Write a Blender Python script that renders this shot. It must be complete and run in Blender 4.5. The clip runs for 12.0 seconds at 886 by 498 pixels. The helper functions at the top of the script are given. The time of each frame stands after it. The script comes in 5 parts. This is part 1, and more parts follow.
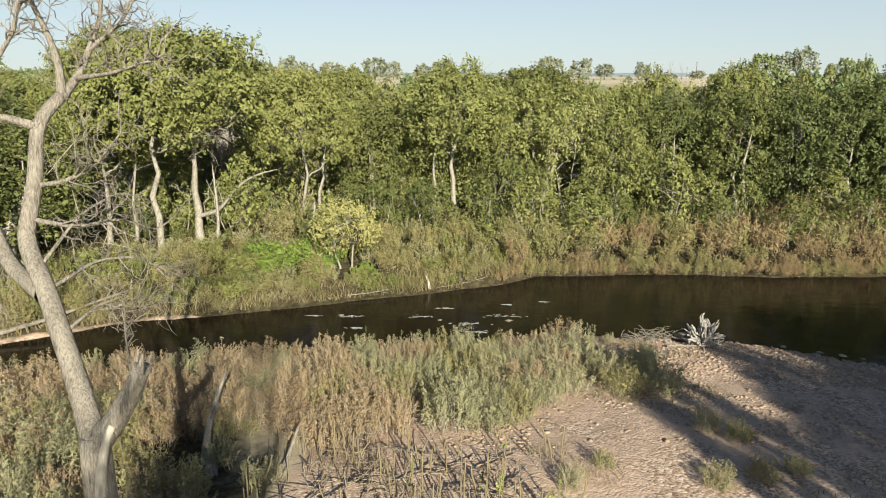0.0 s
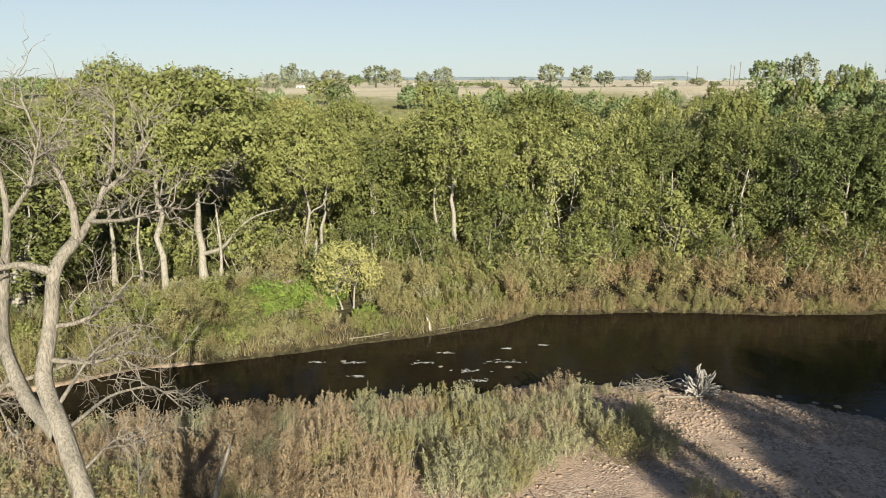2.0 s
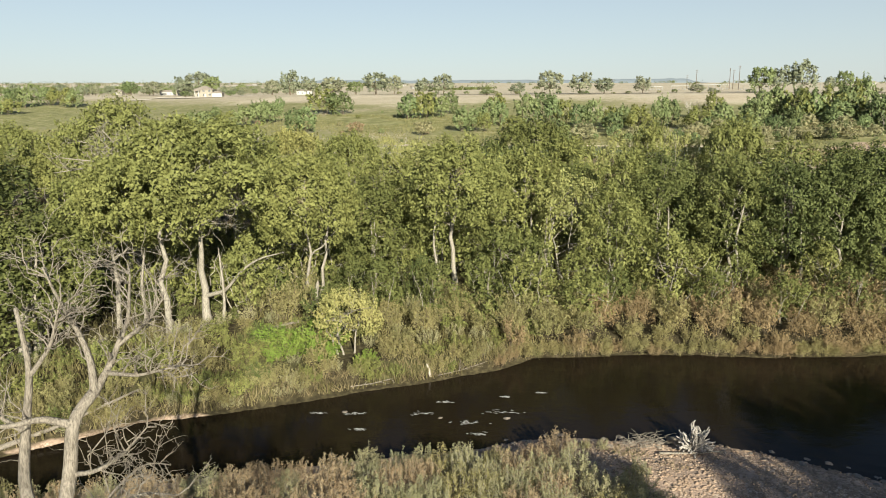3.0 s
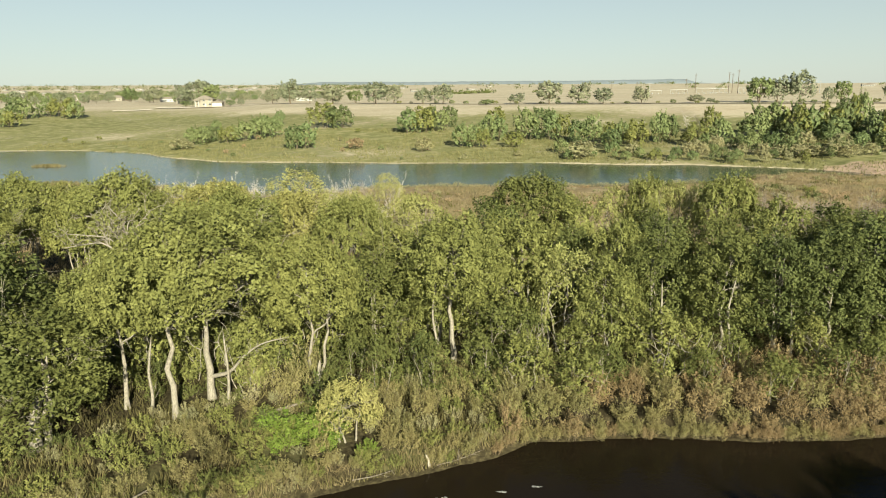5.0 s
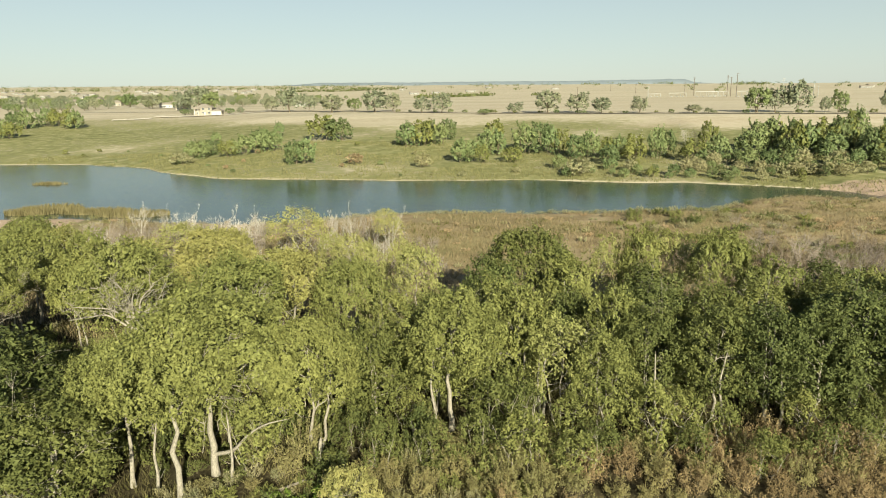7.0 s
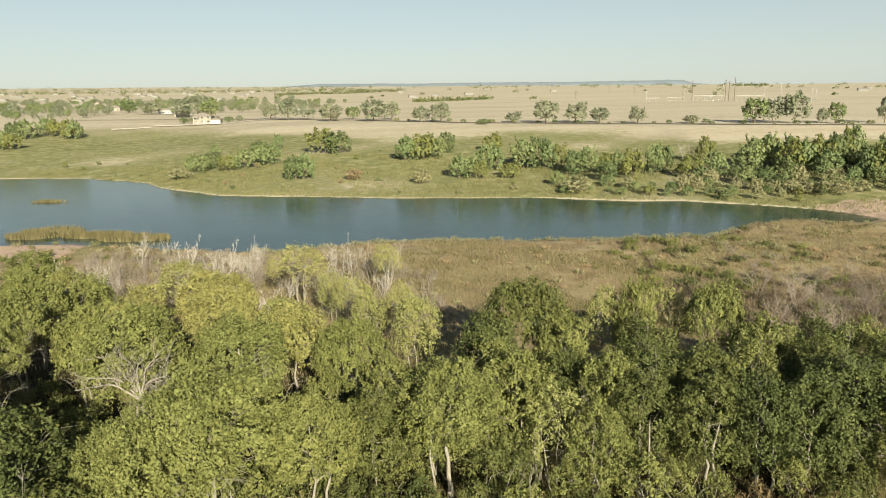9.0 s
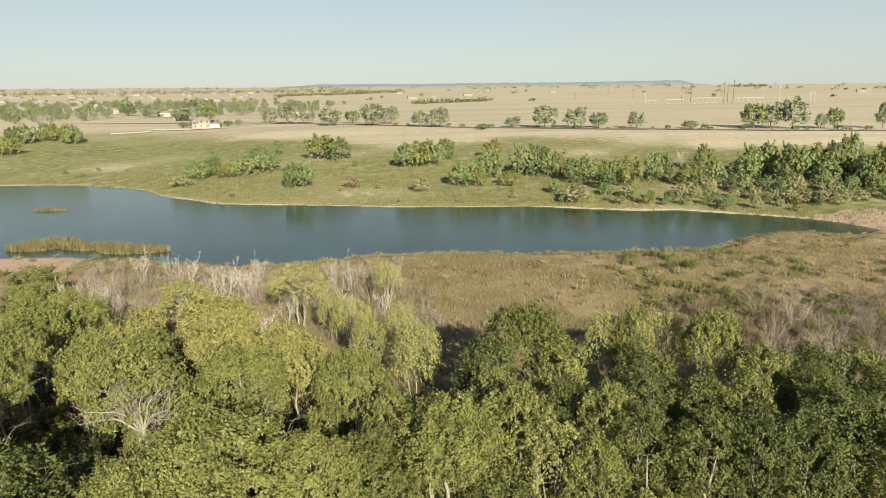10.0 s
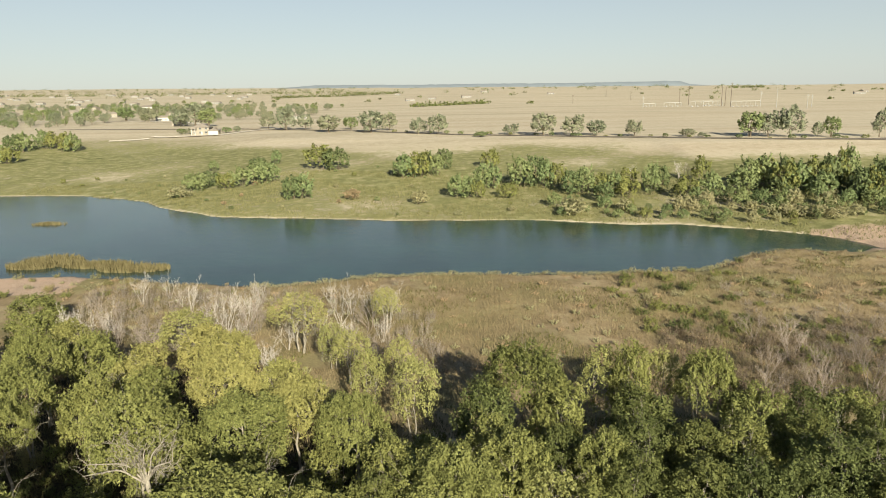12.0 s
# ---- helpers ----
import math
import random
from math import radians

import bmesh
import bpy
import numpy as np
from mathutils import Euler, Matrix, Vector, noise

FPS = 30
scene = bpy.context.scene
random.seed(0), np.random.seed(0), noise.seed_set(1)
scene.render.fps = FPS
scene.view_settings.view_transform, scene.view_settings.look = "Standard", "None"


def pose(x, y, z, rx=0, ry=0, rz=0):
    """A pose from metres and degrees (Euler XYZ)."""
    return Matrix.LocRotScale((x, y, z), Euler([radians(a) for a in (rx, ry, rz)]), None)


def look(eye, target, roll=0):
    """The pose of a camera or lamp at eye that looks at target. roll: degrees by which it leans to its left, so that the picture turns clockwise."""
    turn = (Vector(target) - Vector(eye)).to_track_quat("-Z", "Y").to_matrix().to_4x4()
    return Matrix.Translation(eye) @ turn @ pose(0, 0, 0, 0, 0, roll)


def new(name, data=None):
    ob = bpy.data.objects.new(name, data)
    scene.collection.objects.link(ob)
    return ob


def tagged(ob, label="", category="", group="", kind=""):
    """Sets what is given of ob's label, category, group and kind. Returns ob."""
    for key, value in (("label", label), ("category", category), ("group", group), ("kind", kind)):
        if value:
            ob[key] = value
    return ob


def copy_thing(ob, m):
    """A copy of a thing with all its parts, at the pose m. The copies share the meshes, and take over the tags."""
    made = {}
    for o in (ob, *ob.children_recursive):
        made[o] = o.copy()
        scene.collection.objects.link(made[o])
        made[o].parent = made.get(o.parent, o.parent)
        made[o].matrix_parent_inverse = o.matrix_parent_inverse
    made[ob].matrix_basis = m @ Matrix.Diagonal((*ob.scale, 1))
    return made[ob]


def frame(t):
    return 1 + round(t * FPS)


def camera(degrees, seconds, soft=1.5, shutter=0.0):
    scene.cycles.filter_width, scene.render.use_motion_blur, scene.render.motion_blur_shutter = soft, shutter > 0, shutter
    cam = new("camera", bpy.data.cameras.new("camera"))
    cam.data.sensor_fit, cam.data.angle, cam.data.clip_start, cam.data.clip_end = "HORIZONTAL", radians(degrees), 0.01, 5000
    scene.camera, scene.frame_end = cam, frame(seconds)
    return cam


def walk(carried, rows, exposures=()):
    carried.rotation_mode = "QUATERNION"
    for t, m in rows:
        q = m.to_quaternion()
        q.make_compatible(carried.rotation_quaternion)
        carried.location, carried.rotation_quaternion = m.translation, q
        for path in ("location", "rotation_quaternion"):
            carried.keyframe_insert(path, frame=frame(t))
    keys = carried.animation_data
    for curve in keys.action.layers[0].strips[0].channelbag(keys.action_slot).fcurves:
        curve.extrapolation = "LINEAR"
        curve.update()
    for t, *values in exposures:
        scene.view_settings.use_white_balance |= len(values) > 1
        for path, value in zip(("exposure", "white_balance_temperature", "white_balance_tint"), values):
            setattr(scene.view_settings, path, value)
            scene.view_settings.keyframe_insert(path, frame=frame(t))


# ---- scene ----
cam = camera(65.6, 12.0, 1.0)
METRES, EYE, TILT, LEAN, TURN = 30.0, 11.2, -13.2, 0.0, 0.0
ROWS = [
    (0.0, 0.0, 0.0, 0.0, 0.0, 0.0, -0.0),
    (0.5, -0.0001, -0.0007, 0.0037, 0.04, 0.06, 0.06),
    (1.0, 0.0005, -0.0029, 0.0113, 0.07, 0.13, 0.14),
    (1.5, 0.0009, -0.0064, 0.0316, 0.09, 0.18, 0.14),
    (2.0, 0.0022, -0.0168, 0.0733, 0.13, 0.31, 0.24),
    (2.5, 0.0037, -0.0282, 0.1169, 0.15, 0.44, 0.36),
    (3.0, 0.005, -0.0402, 0.1602, 0.17, 0.52, 0.42),
    (5.0, 0.0108, -0.0833, 0.347, 0.19, 0.56, 0.61),
    (5.5, 0.0124, -0.0936, 0.3949, 0.19, 0.54, 0.64),
    (6.0, 0.0136, -0.1042, 0.4426, 0.18, 0.52, 0.67),
    (6.5, 0.0151, -0.1147, 0.4905, 0.16, 0.51, 0.7),
    (7.0, 0.0169, -0.1246, 0.5384, 0.14, 0.52, 0.74),
    (9.0, 0.0202, -0.1648, 0.7298, 0.04, 0.53, 0.81),
    (9.5, 0.0201, -0.1752, 0.7778, 0.01, 0.52, 0.81),
    (10.0, 0.0202, -0.1853, 0.827, -0.03, 0.53, 0.83),
    (10.5, 0.0201, -0.1951, 0.876, -0.07, 0.53, 0.83),
    (11.0, 0.0203, -0.2054, 0.9247, -0.11, 0.51, 0.84),
    (11.5, 0.0201, -0.2133, 0.9627, -0.14, 0.51, 0.86),
    (12.0, 0.0199, -0.2159, 0.9759, -0.17, 0.53, 0.9),
]
walk(cam, [(t, pose(0, 0, EYE, TILT, LEAN, TURN) @ pose(METRES * x, METRES * y, METRES * z, 90 + pitch, roll, yaw)) for t, x, y, z, yaw, pitch, roll in ROWS],
     exposures=((0.0, 1.06, 6260, 9), (3.0, 1.0, 6280, 9), (5.0, 1.0, 6720, 2), (7.0, 1.0, 6720, 2), (9.0, 0.96, 6700, 6), (12.0, 0.93, 6650, 9)))

# ---- light ----
SUN = Vector((0.27, -0.93, 0.40)).normalized()
lamp = new("sun", bpy.data.lights.new("sun", "SUN"))
lamp.data.energy, lamp.data.angle, lamp.data.color = 5.0, radians(0.6), (1.0, 0.935, 0.75)
lamp.matrix_world = look(SUN * 200, (0, 0, 0))
world = bpy.data.worlds.new("sky")
scene.world = world
world.use_nodes = True
wn = world.node_tree.nodes
sky = wn.new("ShaderNodeTexSky")
sky.sky_type, sky.sun_disc = "NISHITA", False
sky.sun_elevation, sky.sun_rotation = math.asin(SUN.z), math.atan2(SUN.x, SUN.y)
sky.air_density, sky.dust_density, sky.ozone_density, sky.altitude = 1.1, 1.6, 2.0, 1500
pale = wn.new("ShaderNodeMix")
pale.data_type = "RGBA"
pale.inputs[7].default_value = (8.4, 9.15, 9.1, 1)  # haze, thick at the horizon and gone overhead
way_up = wn.new("ShaderNodeSeparateXYZ")
world.node_tree.links.new(wn.new("ShaderNodeTexCoord").outputs["Generated"], way_up.inputs[0])
fade = wn.new("ShaderNodeMapRange")
fade.interpolation_type = "SMOOTHSTEP"
fade.inputs["From Min"].default_value, fade.inputs["From Max"].default_value = -0.05, 0.55
fade.inputs["To Min"].default_value, fade.inputs["To Max"].default_value = 0.66, 0.0
world.node_tree.links.new(way_up.outputs["Z"], fade.inputs["Value"])
world.node_tree.links.new(fade.outputs[0], pale.inputs["Factor"])
world.node_tree.links.new(sky.outputs[0], pale.inputs[6])
world.node_tree.links.new(pale.outputs[2], wn["Background"].inputs[0])
wn["Background"].inputs[1].default_value = 0.044

rng = np.random.default_rng(7)


# ---- materials ----
def material(name):
    m = bpy.data.materials.new(name)
    m.use_nodes = True
    nt = m.node_tree
    return m, nt, nt.nodes["Principled BSDF"]


def node(nt, kind, inputs=None, **props):
    n = nt.nodes.new(kind)
    for k, v in props.items():
        setattr(n, k, v)
    for k, v in (inputs or {}).items():
        if isinstance(v, bpy.types.NodeSocket):
            nt.links.new(v, n.inputs[k])
        else:
            n.inputs[k].default_value = v
    return n


def noise_of(nt, co, scale, detail=4.0, rough=0.55):
    n = node(nt, "ShaderNodeTexNoise", {"Scale": scale, "Detail": detail, "Roughness": rough})
    nt.links.new(co, n.inputs["Vector"])
    return n.outputs["Fac"]


def ramp(nt, fac, stops):
    n = node(nt, "ShaderNodeValToRGB", {"Fac": fac})
    el = n.color_ramp.elements
    while len(el) < len(stops):
        el.new(0.5)
    for e, (p, c) in zip(el, stops):
        e.position, e.color = p, (*c, 1) if len(c) == 3 else c
    return n.outputs["Color"]


def mix(nt, fac, a, b, blend="MIX"):
    n = node(nt, "ShaderNodeMix", data_type="RGBA", blend_type=blend)
    for key, v in (("Factor", fac), ("A", a), ("B", b)):
        sock = [s for s in n.inputs if s.name == key and s.enabled and (key == "Factor" or s.type == "RGBA")][0]
        if isinstance(v, bpy.types.NodeSocket):
            nt.links.new(v, sock)
        elif key == "Factor":
            sock.default_value = v
        else:
            sock.default_value = (*v, 1)
    return [s for s in n.outputs if s.type == "RGBA"][0]


def maths(nt, op, a, b=0.0, clamp=False):
    n = node(nt, "ShaderNodeMath", operation=op, use_clamp=clamp)
    for i, v in enumerate((a, b)):
        if isinstance(v, bpy.types.NodeSocket):
            nt.links.new(v, n.inputs[i])
        else:
            n.inputs[i].default_value = v
    return n.outputs[0]


def bump(nt, bsdf, height, strength, distance):
    n = node(nt, "ShaderNodeBump", {"Height": height, "Strength": strength, "Distance": distance})
    nt.links.new(n.outputs[0], bsdf.inputs["Normal"])


def leaf_material(name, dark, light, turned, through_light=0.13, rough=0.55):
    """Foliage: each plant has its own tone, each leaf varies about it, a part of the light goes through."""
    m, nt, b = material(name)
    plant = node(nt, "ShaderNodeObjectInfo").outputs["Random"]
    leaf = node(nt, "ShaderNodeNewGeometry").outputs["Random Per Island"]
    c = mix(nt, maths(nt, "ADD", maths(nt, "MULTIPLY", leaf, 0.80), 0.10), dark, light)
    few = maths(nt, "GREATER_THAN", leaf, 0.97)
    c = mix(nt, maths(nt, "MULTIPLY", plant, 0.5), c, turned)
    spray = noise_of(nt, node(nt, "ShaderNodeTexCoord").outputs["Object"], 0.55, 3)
    c = mix(nt, ramp(nt, spray, [(0.42, (0, 0, 0)), (0.66, (0.55, 0.55, 0.55))]), c, dark)
    c = mix(nt, maths(nt, "MULTIPLY", few, 0.5), c, turned)
    nt.links.new(c, b.inputs["Base Color"])
    b.inputs["Roughness"].default_value = rough
    b.inputs["Specular IOR Level"].default_value = 0.08
    t = node(nt, "ShaderNodeBsdfTranslucent")
    nt.links.new(mix(nt, 0.35, c, turned), t.inputs["Color"])
    s = node(nt, "ShaderNodeMixShader", {"Fac": through_light})
    nt.links.new(b.outputs[0], s.inputs[1])
    nt.links.new(t.outputs[0], s.inputs[2])
    nt.links.new(s.outputs[0], nt.nodes["Material Output"].inputs["Surface"])
    return m


def wood_material(name, dark, light, scale=6.0, relief=0.02):
    m, nt, b = material(name)
    co = node(nt, "ShaderNodeTexCoord").outputs["Object"]
    stretched = node(nt, "ShaderNodeMapping", {"Vector": co, "Scale": (1, 1, 0.18)}).outputs[0]
    fine = noise_of(nt, stretched, scale * 4, 5, 0.65)
    broad = noise_of(nt, co, scale * 0.25, 3)
    f = maths(nt, "ADD", maths(nt, "MULTIPLY", fine, 0.78), maths(nt, "MULTIPLY", broad, 0.22))
    nt.links.new(ramp(nt, f, [(0.38, dark), (0.58, light)]), b.inputs["Base Color"])
    b.inputs["Roughness"].default_value = 0.85
    b.inputs["Specular IOR Level"].default_value = 0.2
    bump(nt, b, fine, 0.9, relief)
    return m


def plain_material(name, colour, rough=0.7, vary=0.15, scale=2.0, metal=0.0):
    m, nt, b = material(name)
    co = node(nt, "ShaderNodeTexCoord").outputs["Object"]
    f = noise_of(nt, co, scale, 4)
    lo = tuple(v * (1 - vary) for v in colour)
    hi = tuple(min(1, v * (1 + vary)) for v in colour)
    nt.links.new(ramp(nt, f, [(0.35, lo), (0.65, hi)]), b.inputs["Base Color"])
    b.inputs["Roughness"].default_value, b.inputs["Metallic"].default_value = rough, metal
    return m


LEAF = leaf_material("cottonwood_leaf", (0.098, 0.110, 0.035), (0.272, 0.284, 0.097), (0.272, 0.266, 0.087))
# paler, greyer leaf: distance haze mixed into its colour
LEAF_FAR = leaf_material("hazed_tree_leaf", (0.140, 0.162, 0.103), (0.293, 0.312, 0.203), (0.374, 0.346, 0.216))
LEAF_SLOPE = leaf_material("slope_bush_leaf", (0.116, 0.156, 0.065), (0.233, 0.286, 0.130), (0.283, 0.291, 0.122))
LEAF_DEEP = leaf_material("deep_green_leaf", (0.086, 0.118, 0.050), (0.170, 0.210, 0.092), (0.200, 0.205, 0.090))
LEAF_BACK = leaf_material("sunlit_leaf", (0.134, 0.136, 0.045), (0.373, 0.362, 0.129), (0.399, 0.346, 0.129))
LEAF_DARK = leaf_material("dark_leaf", (0.055, 0.069, 0.024), (0.165, 0.188, 0.068), (0.195, 0.191, 0.058))
LEAF_YELLOW = leaf_material("turning_leaf", (0.204, 0.211, 0.071), (0.339, 0.338, 0.132), (0.388, 0.356, 0.136))
LEAF_LIGHT = leaf_material("yellow_green_leaf", (0.245, 0.250, 0.085), (0.390, 0.380, 0.140), (0.420, 0.365, 0.150))
LEAF_LIME = leaf_material("lime_leaf", (0.13, 0.20, 0.035), (0.21, 0.29, 0.06), (0.22, 0.25, 0.06))
LEAF_WILLOW = leaf_material("willow_leaf", (0.205, 0.193, 0.080), (0.360, 0.340, 0.158), (0.400, 0.318, 0.148), 0.3)
LEAF_RUST = leaf_material("tamarisk_leaf", (0.296, 0.222, 0.131), (0.502, 0.399, 0.251), (0.502, 0.353, 0.217), 0.38)
LEAF_BELT = leaf_material("far_tamarisk_leaf", (0.190, 0.140, 0.070), (0.350, 0.272, 0.145), (0.370, 0.255, 0.140))
LEAF_SAGE = leaf_material("sage_leaf", (0.252, 0.252, 0.134), (0.431, 0.420, 0.246), (0.470, 0.403, 0.230), 0.36)
TWIG_GREY = leaf_material("bare_twig", (0.19, 0.155, 0.125), (0.34, 0.29, 0.24), (0.32, 0.255, 0.20), 0.1, 0.8)
TWIG_BROWN = leaf_material("brown_bare_twig", (0.120, 0.092, 0.066), (0.260, 0.205, 0.150), (0.24, 0.18, 0.125), 0.1, 0.8)
STRAW = leaf_material("dry_grass", (0.20, 0.155, 0.085), (0.33, 0.27, 0.165), (0.28, 0.235, 0.12), 0.25, 0.7)
GRASS = leaf_material("green_grass", (0.073, 0.086, 0.020), (0.132, 0.145, 0.040), (0.185, 0.158, 0.059), 0.3, 0.6)
BARK = wood_material("pale_bark", (0.155, 0.135, 0.105), (0.36, 0.325, 0.265))
BARK_DARK = wood_material("dark_bark", (0.078, 0.062, 0.043), (0.187, 0.148, 0.101))
DEAD = wood_material("weathered_wood", (0.150, 0.128, 0.101), (0.345, 0.302, 0.246), 9.0, 0.06)
BARE_WOOD = wood_material("bared_wood", (0.360, 0.310, 0.245), (0.520, 0.465, 0.385), 5.0, 0.01)


# ---- mesh helpers ----
def build(name, verts, faces, mat, smooth=False, slots=None):
    me = bpy.data.meshes.new(name)
    me.from_pydata(np.asarray(verts, float).tolist(), [], [list(map(int, f)) for f in faces])
    for m in (mat if isinstance(mat, (list, tuple)) else [mat]):
        me.materials.append(m)
    if slots is not None:
        me.polygons.foreach_set("material_index", np.asarray(slots, np.int32))
    if smooth:
        me.polygons.foreach_set("use_smooth", np.ones(len(me.polygons), bool))
    me.update()
    return me


def thing(name, label, category, group="", kind="", at=None):
    ob = tagged(new(name), label, category, group, kind)
    if at is not None:
        ob.matrix_basis = at
    return ob


def part(name, me, parent, label=""):
    ob = new(name, me)
    ob.parent = parent
    if label:
        ob["label"] = label
    return ob


class Shape:
    """Gathers the faces of one mesh."""

    def __init__(self):
        self.v, self.f, self.s, self.n = [], [], [], 0

    def add(self, verts, faces, slot=0):
        self.v.append(np.asarray(verts, float))
        self.f.extend([[i + self.n for i in f] for f in faces])
        self.s.extend([slot] * len(faces))
        self.n += len(verts)

    def box(self, x0, y0, z0, x1, y1, z1, slot=0):
        v = [(x, y, z) for z in (z0, z1) for y in (y0, y1) for x in (x0, x1)]
        self.add(v, [(0, 2, 3, 1), (4, 5, 7, 6), (0, 1, 5, 4), (2, 6, 7, 3), (0, 4, 6, 2), (1, 3, 7, 5)], slot)

    def tube(self, pts, radii, sides=6, slot=0, cap=True, wobble=0.0):
        pts = np.asarray(pts, float)
        d = np.gradient(pts, axis=0)
        d /= np.linalg.norm(d, axis=1)[:, None] + 1e-9
        ref = np.array((0.31, 0.95, 0.05)) if abs(d[:, 2]).mean() > 0.5 else np.array((0.05, 0.1, 0.99))
        a = np.cross(d, ref)
        a /= np.linalg.norm(a, axis=1)[:, None] + 1e-9
        b = np.cross(d, a)
        ang = np.linspace(0, 2 * np.pi, sides, endpoint=False)
        r = np.asarray(radii, float)[:, None] * (1 + wobble * np.sin(ang * 3 + 1)[None] + wobble * np.sin(ang * 2 + pts[:, 2:3] * 1.3))
        v = pts[:, None] + (np.cos(ang)[None, :, None] * a[:, None] + np.sin(ang)[None, :, None] * b[:, None]) * r[:, :, None]
        f = []
        for i in range(len(pts) - 1):
            for j in range(sides):
                k = (j + 1) % sides
                f.append((i * sides + j, i * sides + k, (i + 1) * sides + k, (i + 1) * sides + j))
        if cap:
            f.append(tuple(range((len(pts) - 1) * sides, len(pts) * sides)))
        self.add(v.reshape(-1, 3), f, slot)

    def mesh(self, name, mat, smooth=False):
        return build(name, np.concatenate(self.v), self.f, mat, smooth, self.s)


def leaves(g, centres, normals, size, narrow=0.55, along=None):
    """Pointed three-cornered leaves; along: the way in which they point, where it is not by chance."""
    n = len(centres)
    nrm = normals / (np.linalg.norm(normals, axis=1)[:, None] + 1e-9)
    t = np.cross(nrm, g.normal(size=(n, 3))) if along is None else along + g.normal(size=(n, 3)) * 0.35
    t /= np.linalg.norm(t, axis=1)[:, None] + 1e-9
    u = np.cross(nrm, t)
    u /= np.linalg.norm(u, axis=1)[:, None] + 1e-9
    s = size * g.uniform(0.6, 1.35, (n, 1))
    v = np.stack([centres - t * s - u * s * narrow, centres - t * s * 0.7 + u * s * narrow, centres + t * s], 1)
    return v.reshape(-1, 3), np.arange(3 * n).reshape(n, 3)


def curve_to(g, a, b, n, sag=0.0, wiggle=0.05):
    """A limb's line from a to b, bent and wavering."""
    t = np.linspace(0, 1, n)[:, None]
    a, b = np.asarray(a, float), np.asarray(b, float)
    length = np.linalg.norm(b - a)
    p = a + (b - a) * t
    p[:, 2] += sag * length * (np.sin(np.pi * t[:, 0]))
    w = g.normal(size=(n, 3)) * wiggle * length * np.sin(np.pi * t)
    return p + w


# ---- plants ----
def tree_meshes(seed, height=12.0, spread=4.5, clear=3.0, trunk=0.22, limbs=9, lobes=18, size=0.12, leaf=None, bark=None,
                stems=1, lean=0.0, dead=0.0, gaps=0.06, low=1.30, plump=0.31, cover=1.55, grain=1.25):
    """Trunk with limbs, and crown, as two meshes. The crown is a dome of billows, each clad in an uneven coat of leaves.
    dead: share of limbs with no leaves; clear: height of the bare trunk; low: how far down the sides the billows reach."""
    g = np.random.default_rng(seed)
    wood = Shape()
    rz = (height - clear) * 0.5
    mid = np.array((lean * height * 0.5, 0.0, clear + rz))
    form = np.array((spread, spread, rz))
    billows = []
    for i in range(max(lobes, 10)):
        z = 1 - low * (i + 0.5) / max(lobes, 10) + g.uniform(-0.2, 0.2)
        z = min(0.98, max(-0.9, z))
        ang = i * 2.39996 + g.uniform(-0.45, 0.45)
        c0 = np.sqrt(1 - z * z)
        out = np.array((np.cos(ang) * c0, np.sin(ang) * c0, z))
        r = plump * g.uniform(0.65, 1.25)
        reach = (1 - r) * (g.uniform(0.74, 1.12) if z < 0.7 else g.uniform(0.66, 1.02))
        size3 = r * (0.5 * form + 0.5 * form.mean()) * np.array((0.86, 0.86, 1.22))
        billows.append((mid + out * form * reach, size3, out))
    tops = []
    for k in range(stems):
        off = g.normal(size=2) * (0.35 if stems > 1 else 0.0)
        top = np.array((off[0] * 3 + lean * height, off[1] * 3, height * g.uniform(0.70, 0.82)))
        p = curve_to(g, (off[0], off[1], -0.3), top, 9, 0.0, 0.018)
        r = trunk * (1.0 if stems == 1 else 0.72) * np.linspace(1.12, 0.28, 9) ** 1.1
        r[0] *= 1.35
        wood.tube(p, r, 7, wobble=0.06)
        tops.append((p, r))
    for i in range(limbs):
        p, r = tops[i % stems]
        c, rad, out = billows[(i * 5 + 2) % len(billows)]
        k = np.clip((c[2] - 0.55 * np.linalg.norm(c[:2] - mid[:2]) - rad[2] * 0.3) / (p[-1][2] + 0.3), max(0.16, clear / height * 0.8), 0.93)
        j = min(int(k * 8), 7)
        a = p[j] + (p[j + 1] - p[j]) * (k * 8 - j)
        gone = g.random() < dead
        b = c + out * form * (0.30 if gone else 0.06)
        q = curve_to(g, a, b, 7, -0.05, 0.045)
        r1 = max(0.04, r[j] * 0.55)
        wood.tube(q, r1 * np.linspace(1, 0.25, 7), 5, cap=False)
        for _ in range(6):
            e0 = q[g.integers(2, 7)]
            e = e0 + (g.normal(size=3) * 0.7 + out * 0.8 + np.array((0, 0, 0.35))) * spread * g.uniform(0.16, 0.34)
            w = curve_to(g, e0, e, 4, 0.05, 0.06)
            wood.tube(w, max(0.018, r1 * 0.34) * np.linspace(1, 0.25, 4), 3, cap=False)
            for _ in range(5 if gone else 0):
                e2 = w[g.integers(1, 4)] + (g.normal(size=3) * 0.5 + out) * spread * 0.16
                wood.tube(curve_to(g, w[2], e2, 3), (0.014, 0.010, 0.004), 3, cap=False)
    trunk_me = wood.mesh("trunk", bark, True)
    if lobes == 0:
        return trunk_me, None
    cs, ns = [], []
    waves3 = g.normal(size=(5, 3))
    waves3 *= (2 * np.pi / grain / np.linalg.norm(waves3, axis=1) * g.uniform(0.7, 1.4, 5))[:, None]
    phase = g.uniform(0, 6.3, 5)
